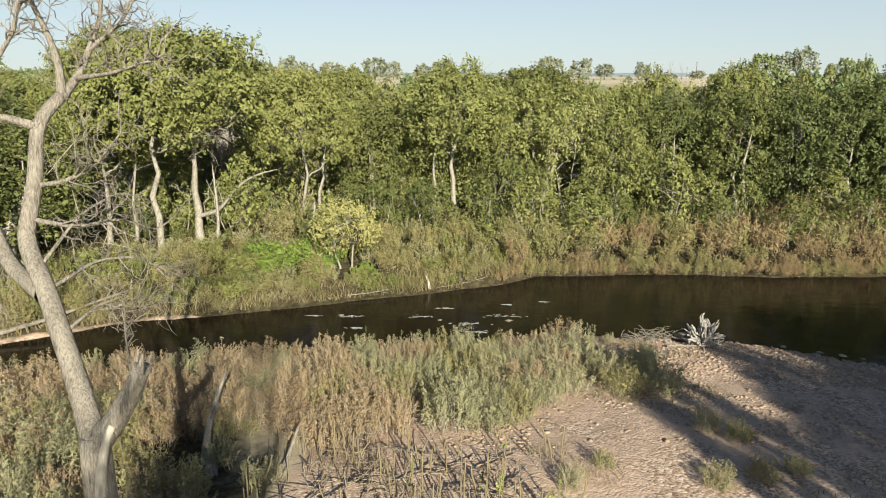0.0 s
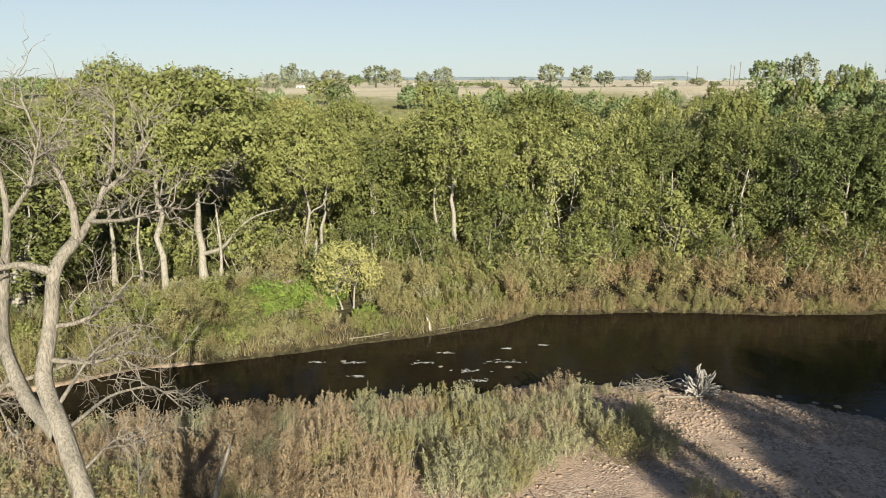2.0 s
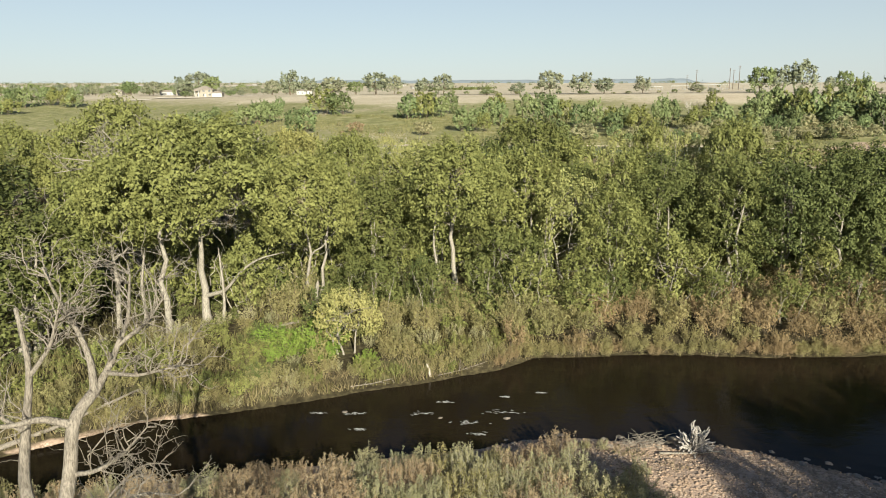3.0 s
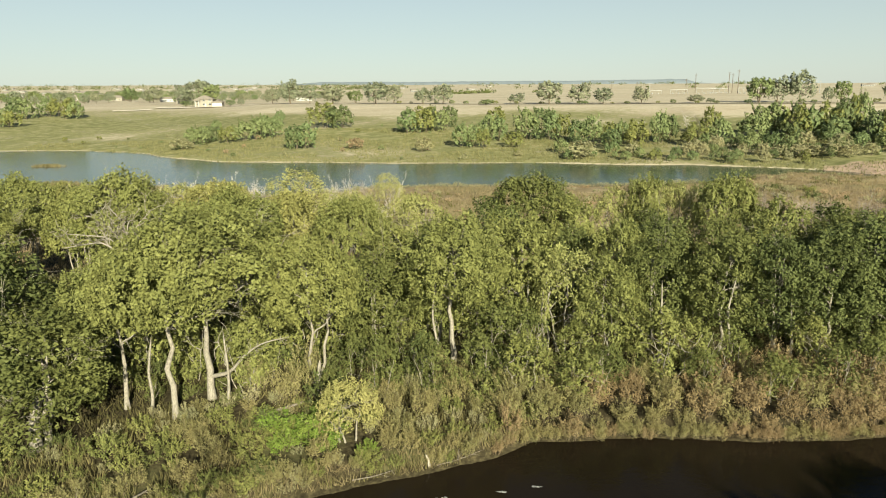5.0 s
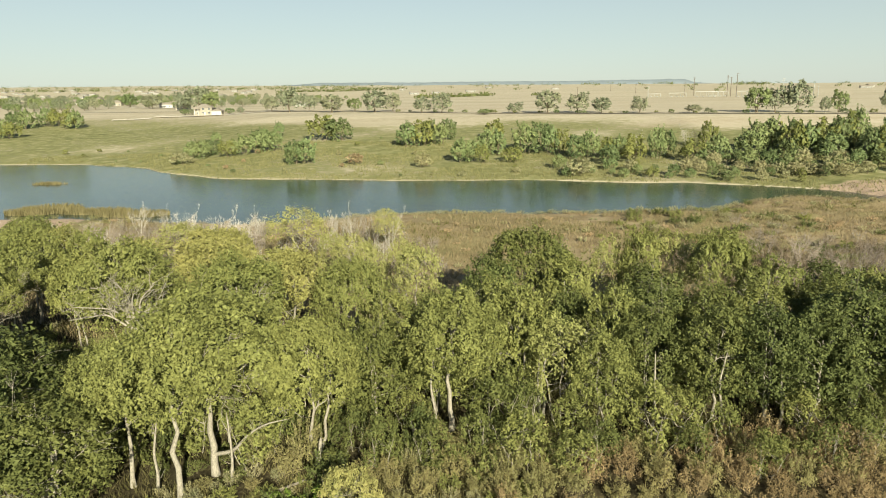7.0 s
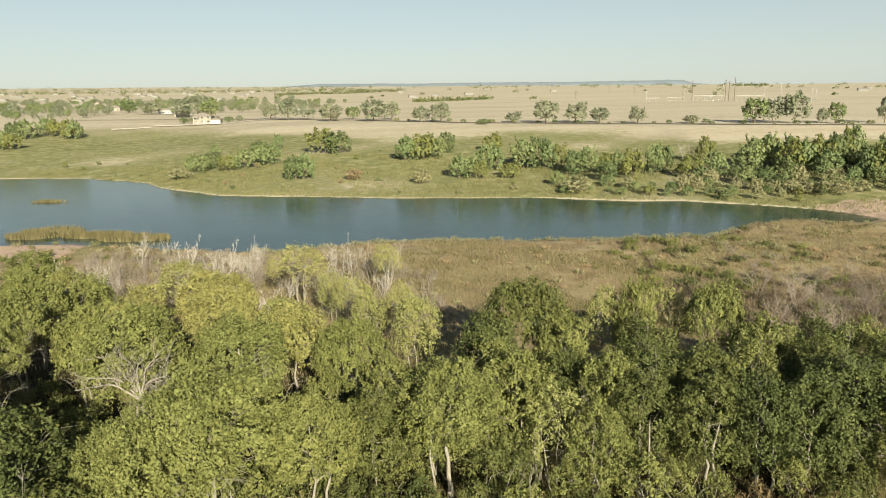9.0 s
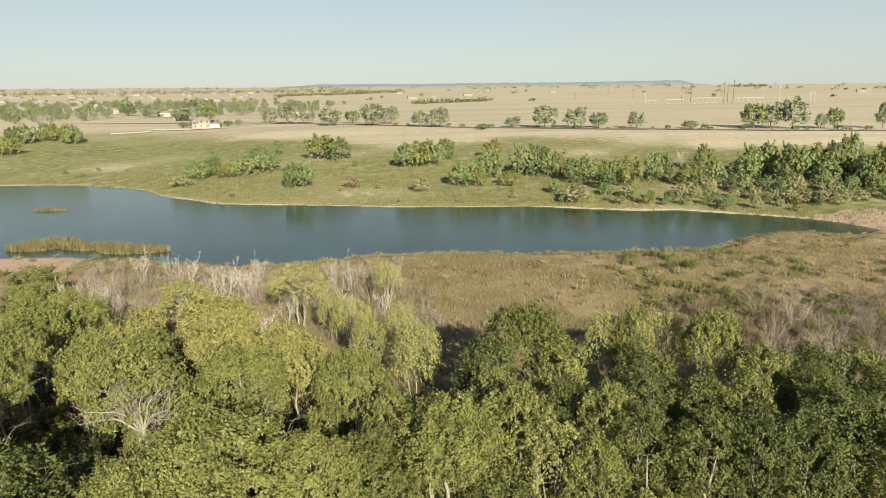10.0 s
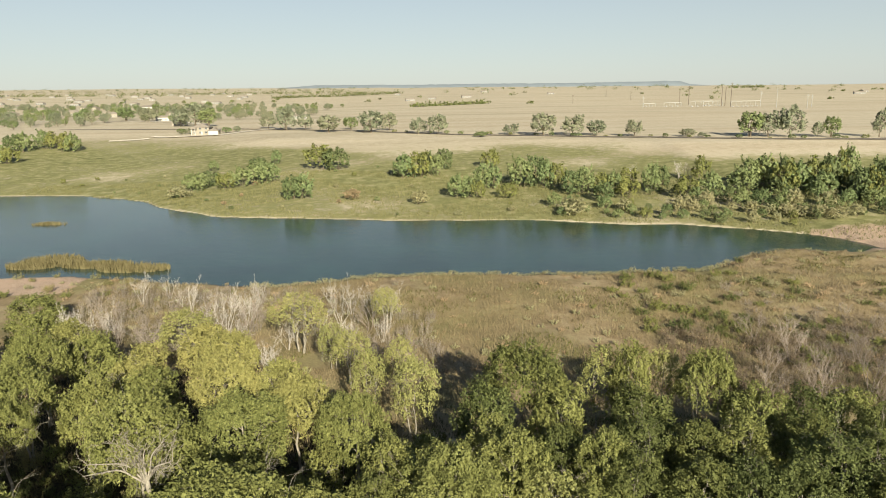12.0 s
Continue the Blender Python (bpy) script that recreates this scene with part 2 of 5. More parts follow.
    for i, (c, rad, out) in enumerate(billows):
        area = 4 * np.pi * ((rad[0] * rad[0] + 2 * rad[0] * rad[2]) / 3)
        n = int(area * cover / (1.15 * size * size))
        way = g.normal(size=(n, 3))
        way /= np.linalg.norm(way, axis=1)[:, None]
        on = c + way * rad
        rough = np.sin(on @ waves3.T + phase).sum(1) / 2.2
        p = on + way * (np.minimum(0.42 * grain * rough, 0.40 * rad.min()) + g.normal(size=n) * 0.17 * grain)[:, None]
        keep = (way @ out > -0.40) & (way[:, 2] > -0.8) & (rough > -0.34 + 0.40 * g.random(n)) & (g.random(n) > gaps)
        e = g.normal(size=(n, 3))
        cs.append(p[keep])
        ns.append((way * 0.9 + e * 0.66 + np.array((0, 0, 0.12)))[keep])
        # sprays that stand out of the billow's outline
        for k in g.integers(0, n, int(area * 1.1 / grain)):
            if way[k] @ out < -0.1 or way[k][2] < -0.4:
                continue
            m = g.integers(9, 18)
            axis = way[k] * 0.55 + np.array((0, 0, 0.75)) + g.normal(size=3) * 0.30
            axis /= np.linalg.norm(axis)
            reach = g.uniform(0.25, 0.75) * grain
            e = g.normal(size=(m, 3))
            cs.append(p[k] + axis * g.random((m, 1)) * reach + e * 0.10 * grain)
            ns.append(way[k] * 0.7 + e * 0.6 + np.array((0, 0, 0.2)))
    P, N = np.concatenate(cs), np.concatenate(ns)
    clear_of = np.ones(len(P), bool)
    for c2, r2, _ in billows:
        clear_of &= np.sum(((P - c2) / r2) ** 2, axis=1) > 0.58
    v, f = leaves(g, P[clear_of], N[clear_of], size, 0.62)
    return trunk_me, build("crown", v, f, leaf)


def bare_mesh(seed, height, stems, bark, r0=0.07):
    """A leafless clump: stems that lean outwards and fork into fine upright twigs."""
    g = np.random.default_rng(seed)
    s = Shape()

    def fork(a, way, length, r, depth):
        p = curve_to(g, a, a + way * length, (3, 4, 4, 5)[depth], 0.03, 0.05)
        s.tube(p, r * np.linspace(1, 0.35, len(p)), 5 if depth == 3 else 3, cap=False)
        if depth:
            for k in range(6 if depth == 3 else 4):
                q = p[g.integers(1 if depth < 3 else 2, len(p))]
                w = way * 0.75 + g.normal(size=3) * 0.42 + np.array((0, 0, 0.22))
                fork(q, w / np.linalg.norm(w), length * g.uniform(0.36, 0.58), max(0.012, r * 0.45), depth - 1)

    for i in range(stems):
        ang = i * 2.4 + g.uniform(-0.4, 0.4)
        w = np.array((np.cos(ang) * 0.38, np.sin(ang) * 0.38, 1.0))
        fork(np.array((np.cos(ang) * 0.25, np.sin(ang) * 0.25, -0.2)), w / np.linalg.norm(w), height * g.uniform(0.55, 0.72), r0 * g.uniform(0.7, 1.1), 3)
    return s.mesh("trunk", bark, False)


def shrub_meshes(seed, height=2.2, radius=1.3, stems=46, per=34, size=0.045, leaf=None, bark=None, flare=0.5, long=0.35, start=0.3, drop=0.0, bunches=7, loose=0.10, narrow=0.36):
    """Stems in bunches from one root, each a plume of small leaves; the bunches make an uneven rounded top."""
    g = np.random.default_rng(seed)
    wood, cs, ns, ways = Shape(), [], [], []
    for i in range(stems):
        b = i % bunches
        ang = b * 2.4 + g.normal() * 0.30
        rad = radius * (0.20 + 0.80 * np.sqrt((b + 0.5) / bunches)) * g.uniform(0.7, 1.12)
        h = height * g.uniform(0.62, 1.05) * np.sqrt(max(0.15, 1 - 0.72 * (rad / radius / 1.1) ** 2)) * (0.82 + 0.3 * ((b * 0.618) % 1))
        foot = np.array((np.cos(ang), np.sin(ang), 0)) * rad * (1 - flare)
        tip = np.array((np.cos(ang) * rad, np.sin(ang) * rad, h)) + g.normal(size=3) * 0.06 * height
        p = curve_to(g, foot - (0, 0, 0.1), tip, 3, drop, 0.04)
        wood.tube(p, (0.013, 0.010, 0.003), 3, cap=False)
        k = start + (1 - start) * g.random(per) ** 0.7
        on = np.stack([np.interp(k, np.linspace(0, 1, 3), p[:, a]) for a in range(3)], 1)
        e = g.normal(size=(per, 3))
        cs.append(on + e * np.array((1, 1, 0.8)) * loose * height * np.clip(1.5 - 1.25 * k[:, None], 0.25, 1))
        outward = np.array((np.cos(ang), np.sin(ang), 0)) * rad / radius * 1.0 + np.array((0, 0, 0.25))
        ns.append(outward + e * 0.75 + g.normal(size=(per, 3)) * 0.35)
        ways.append(np.tile((tip - foot) / np.linalg.norm(tip - foot), (per, 1)) + g.normal(size=(per, 3)) * long)
    v, f = leaves(g, np.concatenate(cs), np.concatenate(ns), size, narrow, np.concatenate(ways))
    return wood.mesh("stem_clump", bark, False), build("foliage", v, f, leaf)


def plant(proto, x, y, turn=0.0, scale=1.0, tall=1.0, label="", lean=0.0, sink=0.05):
    """Sets a copy of a plant on the ground."""
    m = pose(x, y, ground_z(x, y) - sink, lean, 0, turn) @ Matrix.Diagonal((scale, scale, scale * tall, 1))
    ob = copy_thing(proto, m)
    if label:
        ob["label"] = label
    return ob


def prototype(name, label, category, group, meshes, names=("trunk", "crown")):
    ob = thing(name, label, category, group)
    for n, me in zip(names, meshes):
        if me is not None:
            o = part(n, me, ob)
            if n == "twig_clump":
                o["kind"] = "stuff"
    return ob


def discard(*obs):
    """Takes the pattern plants away again once they are copied."""
    for ob in obs:
        for o in (*ob.children_recursive, ob):
            bpy.data.objects.remove(o)


# ---- ground ----
FAR_SHORE = ((-900, -300), (-60, 8), (-30, 23.5), (-19.8, 29.3), (-15.7, 32), (-10.9, 33.3), (-4.4, 35.8), (-0.7, 37), (2.8, 38.4), (5.6, 40.5), (13.5, 40.9), (20.8, 40.4), (27, 40.5), (60, 42), (300, 60), (900, 100))
NEAR_SHORE = ((-900, -310), (-60, 1), (-30, 18), (-17.7, 25.0), (-11.3, 26.5), (-4, 27.8), (-0.6, 28.5), (5.6, 29.8), (10.7, 29.2), (12.8, 29.0), (16, 27.7), (18.5, 26.0), (22, 24.0), (30, 21.5), (60, 18), (300, 20), (900, 40))
POND_NEAR = ((-330, 235), (-250, 190), (-108, 160), (-85, 161), (-59, 151), (-36, 146.5), (-10, 147.5), (11, 148.5), (35, 147), (59, 149), (69, 158), (77, 167), (90, 171), (104, 171), (118, 174))
POND_FAR = ((-330, 250), (-260, 300), (-195, 306), (-162, 304), (-122, 283), (-109, 266), (-80, 243), (-69, 240), (-42, 235), (-11, 229), (35, 226), (58, 217), (76, 215), (91, 207), (104, 200), (114, 190), (118, 176))
RIVER_Z, POND_Z = 0.0, -0.3


def line(poly, x):
    p = np.asarray(poly, float)
    return np.interp(x, p[:, 0], p[:, 1])


def smooth(a, b, x):
    t = np.clip((x - a) / (b - a), 0, 1)
    return t * t * (3 - 2 * t)


def waves(x, y, s, seed=0.0):
    """Soft uneven swell, about -1 to 1."""
    return (np.sin(x / s + 1.3 * np.sin(y / s * 0.83 + seed) + seed) + np.sin(y / s * 1.21 - 0.9 * np.sin(x / s * 0.67 + 2.1 * seed) + 1.7)
            + 0.6 * np.sin((x + y) / s * 2.17 + seed * 3.3) + 0.6 * np.sin((x - 1.3 * y) / s * 1.83 + seed)) / 3.2


def heights(x, y):
    x, y = np.asarray(x, float), np.asarray(y, float)
    jag = 0.35 * waves(x, y, 0.9, 1.0) + 0.5 * waves(x, y, 2.6, 2.0)
    sf = y - line(FAR_SHORE, x) - jag * 0.5
    sn = line(NEAR_SHORE, x) - y - jag * 0.5
    bed = -0.9
    # near side: gravel bar, then a low terrace
    bar = 0.05 + 0.42 * smooth(0, 4, sn) + 0.5 * smooth(5, 13, sn) + 1.2 * smooth(14, 26, sn) + 0.10 * waves(x, y, 2.2, 4) * smooth(0.5, 5, sn)
    near = np.where(sn > 0, bar, bed * smooth(0, -2.2, sn) + 0.05 * (1 - smooth(0, -2.2, sn)))
    # far side: bank, wood, meadow rising to the pond's brink
    wood = 0.05 + 0.75 * smooth(0, 1.6, sf) + 0.35 * smooth(2, 10, sf) + 0.15 * waves(x, y, 5, 3) * smooth(2, 8, sf)
    brink = 1.7 * smooth(100, 140, y) * smooth(-45, -5, x) * (1 - 0.5 * smooth(60, 110, x))
    dn = y - line(POND_NEAR, x) - waves(x, y, 7, 2) * 0.8 - 0.5 * waves(x, y, 2.1, 3)
    df = y - line(POND_FAR, x) - waves(x, y, 9, 5) * 0.9
    inside = (x > -330) & (x < 120)
    meadow = wood + brink + 0.25 * waves(x, y, 9, 1) * smooth(60, 90, y)
    meadow = meadow + (0.55 * waves(x, y, 3.4, 8) + 0.45 * waves(x, y, 1.5, 3)) * smooth(48, 66, x) * smooth(108, 124, y) * (1 - smooth(150, 190, x))
    drop = smooth(0, -3.5 - 3 * smooth(-60, -100, x), dn)
    side_n = POND_Z - 1.6 + (meadow - POND_Z + 1.6) * np.where(inside, np.maximum(drop * 1.0, 0), 1)
    rise_s = np.maximum(df, 0) if df.ndim else max(float(df), 0)
    d = np.where(inside, rise_s, np.maximum(y - 175, 0))
    up = np.interp(d, (0, 6, 20, 45, 80, 130, 185, 250, 420, 780, 1400, 2600, 4700), (0.0, 0.7, 1.8, 3.6, 7.0, 10.5, 15.6, 16.8, 17.2, 19.5, 31, 57, 92))
    up = up * (1 - 0.00009 * np.clip(x, -2500, 2500) * smooth(300, 2500, d)) + waves(x, y, 23, 2) * 0.5 * smooth(10, 60, d) * (1 - smooth(90, 170, d))
    up = up + waves(x, y, 260, 3) * 2.2 * smooth(700, 1500, d)
    side_f = np.where(inside, np.where(df < 0, POND_Z - 1.6 * smooth(0, -3, df), POND_Z + up), np.maximum(POND_Z + up, 0.6))
    pond_mid = (line(POND_NEAR, x) + line(POND_FAR, x)) / 2
    land = np.where(y < np.where(inside, pond_mid, 175), np.where(inside, side_n, meadow), side_f)
    far = np.where(sf > 0, land, bed * smooth(0, -1.5, sf) + 0.05 * (1 - smooth(0, -1.5, sf)))
    river_mid = (line(FAR_SHORE, x) + line(NEAR_SHORE, x)) / 2
    return np.where(y > river_mid, far, near)


def ground_z(x, y):
    return float(heights(x, y))


def spaced(*runs):
    out = [runs[0][0]]
    for a, b, s in runs:
        n = max(1, int(round((b - a) / s)))
        out.extend(np.linspace(a, b, n + 1)[1:])
    return np.array(out)


gx = spaced((-4800, -1200, 240), (-1200, -400, 60), (-400, -130, 10), (-130, -40, 3), (-40, -22, 0.8), (-22, 22, 0.36), (22, 40, 0.8), (40, 130, 3), (130, 400, 10), (400, 1200, 60), (1200, 4800, 240))
gy = spaced((-900, -100, 80), (-100, -10, 6), (-10, 12, 1.2), (12, 44, 0.34), (44, 60, 0.8), (60, 140, 1.6), (140, 178, 1.0), (178, 320, 2.0), (320, 470, 5), (470, 1000, 25), (1000, 4850, 130))
X, Y = np.meshgrid(gx, gy)
Z = heights(X, Y)
nx, ny = len(gx), len(gy)
idx = np.arange(nx * ny).reshape(ny, nx)
quads = np.stack([idx[:-1, :-1], idx[:-1, 1:], idx[1:, 1:], idx[1:, :-1]], -1).reshape(-1, 4)
gm = build("ground", np.stack([X, Y, Z], -1).reshape(-1, 3), quads, [], True)

# what covers the ground: gravel, green grass, leaf litter with painted-in shade, meadow
fx, fy = X.ravel(), Y.ravel()
sn = line(NEAR_SHORE, fx) - fy
sf = fy - line(FAR_SHORE, fx)
df = fy - line(POND_FAR, fx)
near_side = fy < (line(FAR_SHORE, fx) + line(NEAR_SHORE, fx)) / 2
swell = waves(fx, fy, 3.1, 6)
gravel = np.where(near_side, np.maximum(smooth(-5.5, -3, fx + swell) * (1 - smooth(15, 22, sn)), 1 - smooth(1.0, 3, sn)), 0.45 * (1 - smooth(0.0, 0.4, sf)) * smooth(3, -4, fx) * (swell > 0.1))
gravel = np.maximum(gravel, 0.9 * smooth(0.15, -0.1, ((fx + 94) / 17) ** 2 + ((fy - 150) / 13) ** 2 - 0.8 + 0.35 * waves(fx, fy, 4, 7)))
rim = np.where((fx > -330) & (fx < 120), 1 - smooth(0.5, 1.7, np.abs(df)), 0)
gravel = np.maximum(gravel, rim * (0.10 + 0.4 * waves(fx, fy, 13, 2)))
spit = smooth(100, 112, fx) * (1 - smooth(150, 190, fx)) * smooth(160, 172, fy) * (1 - smooth(192, 205, fy))
gravel = np.maximum(gravel, spit)
green = np.where(near_side, 0.25 + 0.2 * swell, 0.0)
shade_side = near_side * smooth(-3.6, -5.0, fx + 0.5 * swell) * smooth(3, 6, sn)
green = np.maximum(green, (~near_side) * smooth(-0.6, 0.1, sf) * (1 - smooth(9, 14, sf)) * 0.95)
green = np.maximum(green, smooth(-0.5, 2.5, df) * (1 - smooth(125, 190, df + 25 * waves(fx, fy, 60, 4))) * (0.72 + 0.30 * waves(fx, fy, 19, 1)))
litter_shade = (~near_side) * np.where(fx > 3, smooth(-0.4, 0.2, sf), np.maximum(smooth(3, 8, sf), 0.62 * smooth(-0.3, 0.3, sf))) * (1 - smooth(68, 84, fy + 6 * waves(fx, fy, 8, 2) - 22 * smooth(-10, -30, fx)))
# near bank's left side: shade painted in along with the litter colour
litter_shade = np.maximum(litter_shade, 0.56 * shade_side)
litter_shade = np.maximum(litter_shade, (~near_side) * smooth(0.9, 0.2, sf) * smooth(-1.0, -0.4, sf) * np.where(fx > -4, 1.0, 0.7))
meadow = (fy < line(POND_NEAR, fx) + 3) * smooth(66, 86, fy) * 1.0
zone = gm.color_attributes.new("zone", "FLOAT_COLOR", "POINT")
zone.data.foreach_set("color", np.clip(np.stack([gravel, green, litter_shade, meadow], 1), 0, 1).astype(np.float32).ravel())


def ground_material():
    m, nt, b = material("ground")
    co = node(nt, "ShaderNodeTexCoord").outputs["Object"]
    at = node(nt, "ShaderNodeAttribute", attribute_name="zone")
    sep = node(nt, "ShaderNodeSeparateColor", {"Color": at.outputs["Color"]})
    wide = noise_of(nt, co, 0.012, 5)
    mid = noise_of(nt, co, 0.22, 6, 0.62)
    fine = noise_of(nt, co, 3.2, 5, 0.65)
    grit = noise_of(nt, co, 16, 3, 0.6)
    flat = node(nt, "ShaderNodeMapping", {"Vector": co, "Scale": (0.10, 1.0, 1.0)}).outputs[0]
    bands = noise_of(nt, flat, 0.018, 4, 0.55)
    straw = ramp(nt, bands, [(0.36, (0.383, 0.324, 0.234)), (0.50, (0.548, 0.471, 0.351)), (0.62, (0.456, 0.373, 0.270))])
    straw = mix(nt, 0.35, straw, ramp(nt, mid, [(0.35, (0.310, 0.265, 0.164)), (0.65, (0.548, 0.482, 0.362))]))
    grass = ramp(nt, mid, [(0.30, (0.125, 0.130, 0.050)), (0.52, (0.225, 0.218, 0.095)), (0.72, (0.35, 0.31, 0.18))])
    # litter ramp kept dark so its colour carries shade under the trees
    shaded_duff = ramp(nt, fine, [(0.32, (0.028, 0.022, 0.013)), (0.55, (0.063, 0.052, 0.027)), (0.75, (0.119, 0.098, 0.052))])
    rough_field = ramp(nt, mid, [(0.28, (0.165, 0.132, 0.070)), (0.48, (0.270, 0.205, 0.122)), (0.70, (0.385, 0.315, 0.195))])
    patches = ramp(nt, noise_of(nt, co, 0.055, 5, 0.6), [(0.44, (0, 0, 0)), (0.60, (1, 1, 1))])
    rough_field = mix(nt, patches, rough_field, ramp(nt, mid, [(0.3, (0.130, 0.118, 0.052)), (0.7, (0.290, 0.245, 0.125))]))
    stones = node(nt, "ShaderNodeTexVoronoi", {"Vector": co, "Scale": 13.0})
    pebble = ramp(nt, stones.outputs["Color"], [(0.2, (0.260, 0.180, 0.126)), (0.5, (0.420, 0.305, 0.222)), (0.85, (0.560, 0.440, 0.345))])
    sand = ramp(nt, grit, [(0.3, (0.400, 0.285, 0.208)), (0.7, (0.510, 0.375, 0.282))])
    bar = mix(nt, ramp(nt, noise_of(nt, co, 0.45, 4), [(0.42, (0, 0, 0)), (0.55, (1, 1, 1))]), sand, pebble)
    soft = maths(nt, "MULTIPLY", maths(nt, "SUBTRACT", mid, 0.5), 1.2)

    def edged(v):
        return ramp(nt, maths(nt, "ADD", v, soft), [(0.32, (0, 0, 0)), (0.62, (1, 1, 1))])
    c = mix(nt, edged(at.outputs["Alpha"]), straw, rough_field)
    c = mix(nt, edged(sep.outputs["Green"]), c, grass)
    c = mix(nt, edged(sep.outputs["Blue"]), c, shaded_duff)
    c = mix(nt, edged(sep.outputs["Red"]), c, bar)
    c = mix(nt, 0.35, c, ramp(nt, fine, [(0.3, (0.25, 0.25, 0.25)), (0.7, (0.75, 0.75, 0.75))]), "OVERLAY")
    nt.links.new(c, b.inputs["Base Color"])
    b.inputs["Roughness"].default_value = 0.95
    b.inputs["Specular IOR Level"].default_value = 0.15
    cobble = maths(nt, "MULTIPLY", maths(nt, "SUBTRACT", 0.6, stones.outputs["Distance"]), maths(nt, "MULTIPLY", sep.outputs["Red"], 0.35))
    h = maths(nt, "ADD", maths(nt, "ADD", maths(nt, "MULTIPLY", fine, 0.7), maths(nt, "MULTIPLY", grit, 0.3)), cobble)
    bump(nt, b, h, 0.7, 0.08)
    return m


gm.materials.append(ground_material())
ground = tagged(new("ground", gm), "river flat with gravel, dry grass and far straw-coloured plain", "ground", kind="structure")


def water_material(name, body, rough, ripple, strength, along=(1, 1, 1), gloss=0.5):
    m, nt, b = material(name)
    co = node(nt, "ShaderNodeTexCoord").outputs["Object"]
    st = node(nt, "ShaderNodeMapping", {"Vector": co, "Scale": along}).outputs[0]
    f = maths(nt, "ADD", maths(nt, "MULTIPLY", noise_of(nt, st, ripple, 4, 0.6), 0.7), maths(nt, "MULTIPLY", noise_of(nt, st, ripple * 0.17, 3), 0.6))
    patch = noise_of(nt, co, 0.05, 3)
    nt.links.new(ramp(nt, patch, [(0.35, tuple(v * 0.75 for v in body)), (0.65, tuple(v * 1.25 for v in body))]), b.inputs["Base Color"])
    b.inputs["Roughness"].default_value, b.inputs["IOR"].default_value = rough, 1.33
    b.inputs["Specular IOR Level"].default_value = gloss
    bump(nt, b, f, strength, 0.10)
    return m


def strip(name, lo, hi, z, mat, label, step, x0, x1):
    xs = np.arange(x0, x1 + step, step)
    v = np.concatenate([np.stack([xs, line(lo, xs) - 3.5, np.full(len(xs), z)], 1), np.stack([xs, line(hi, xs) + 3.5, np.full(len(xs), z)], 1)])
    n = len(xs)
    me = build(name, v, [(i, i + 1, n + i + 1, n + i) for i in range(n - 1)], mat)
    return tagged(new(name, me), label, "water", kind="structure")


strip("water_river", NEAR_SHORE, FAR_SHORE, RIVER_Z, water_material("river_water", (0.014, 0.010, 0.006), 0.10, 1.6, 0.20, (0.6, 1, 1), 0.14), "dark brown shallow river with small ripples", 2.0, -900, 900)
strip("water_pond", POND_NEAR, POND_FAR, POND_Z, water_material("pond_water", (0.015, 0.040, 0.030), 0.12, 1.6, 0.5, (0.5, 1, 1)), "calm blue-green pond", 2.0, -330, 119)

# ---- wood beyond the river ----
def scatter(g, n, box, gap, keep, seen=None):
    """Places at least gap apart inside box for which keep(x, y) holds."""
    out = [] if seen is None else seen
    start = len(out)
    for _ in range(n):
        x, y = g.uniform(box[0], box[1]), g.uniform(box[2], box[3])
        if keep(x, y) and all((x - a) ** 2 + (y - b) ** 2 > gap ** 2 for a, b in out):
            out.append((x, y))
    return out[start:]


def far_s(x, y):
    return y - float(line(FAR_SHORE, x))


def near_s(x, y):
    return float(line(NEAR_SHORE, x)) - y


def tree_kind(label, *args, **kw):
    return prototype("cottonwood_tree", label, "tree", "riverside trees", tree_meshes(*args, **kw))


W = [tree_kind("tall cottonwood with pale trunk and olive-green crown", 11 + i, 13.0, 5.0, (5.0, 5.5, 4.0, 4.5)[i], 0.25, 9, 34, 0.128, LEAF, BARK, stems=1 + (i == 2), dead=0.2, gaps=0.03)
     for i in range(4)]
M = [tree_kind("middle-sized cottonwood with pale stems and " + ("dark green" if i > 1 else "olive") + " leaves", 31 + i, 10.0, 3.4, 0.9, 0.15, 7, 26, 0.122, (LEAF, LEAF, LEAF_DARK, LEAF_DARK)[i], BARK, stems=1 + i % 3, dead=0.2, low=1.6, gaps=0.05)
     for i in range(4)]
YT = [tree_kind("young cottonwood turning yellow with thin pale stems", 51 + i, 8.5, 3.0, 1.2, 0.12, 9, 22, 0.12, LEAF_YELLOW, BARK, stems=2, dead=0.2, gaps=0.25, low=1.6, cover=0.9)
      for i in range(2)]
YL = [tree_kind("spreading young cottonwood with bright yellow-green leaves and white stems", 57, 8.5, 3.0, 1.8, 0.14, 12, 16, 0.105, LEAF_LIGHT, BARK, stems=3, dead=0.35, gaps=0.35, low=1.1, cover=0.95)]
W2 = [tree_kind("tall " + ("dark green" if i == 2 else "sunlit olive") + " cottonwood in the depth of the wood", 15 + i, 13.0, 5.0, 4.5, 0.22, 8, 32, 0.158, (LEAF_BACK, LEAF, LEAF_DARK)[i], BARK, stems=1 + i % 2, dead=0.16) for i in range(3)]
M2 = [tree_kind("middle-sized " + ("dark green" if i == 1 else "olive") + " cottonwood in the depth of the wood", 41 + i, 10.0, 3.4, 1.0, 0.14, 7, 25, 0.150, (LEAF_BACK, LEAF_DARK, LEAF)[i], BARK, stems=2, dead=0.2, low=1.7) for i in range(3)]
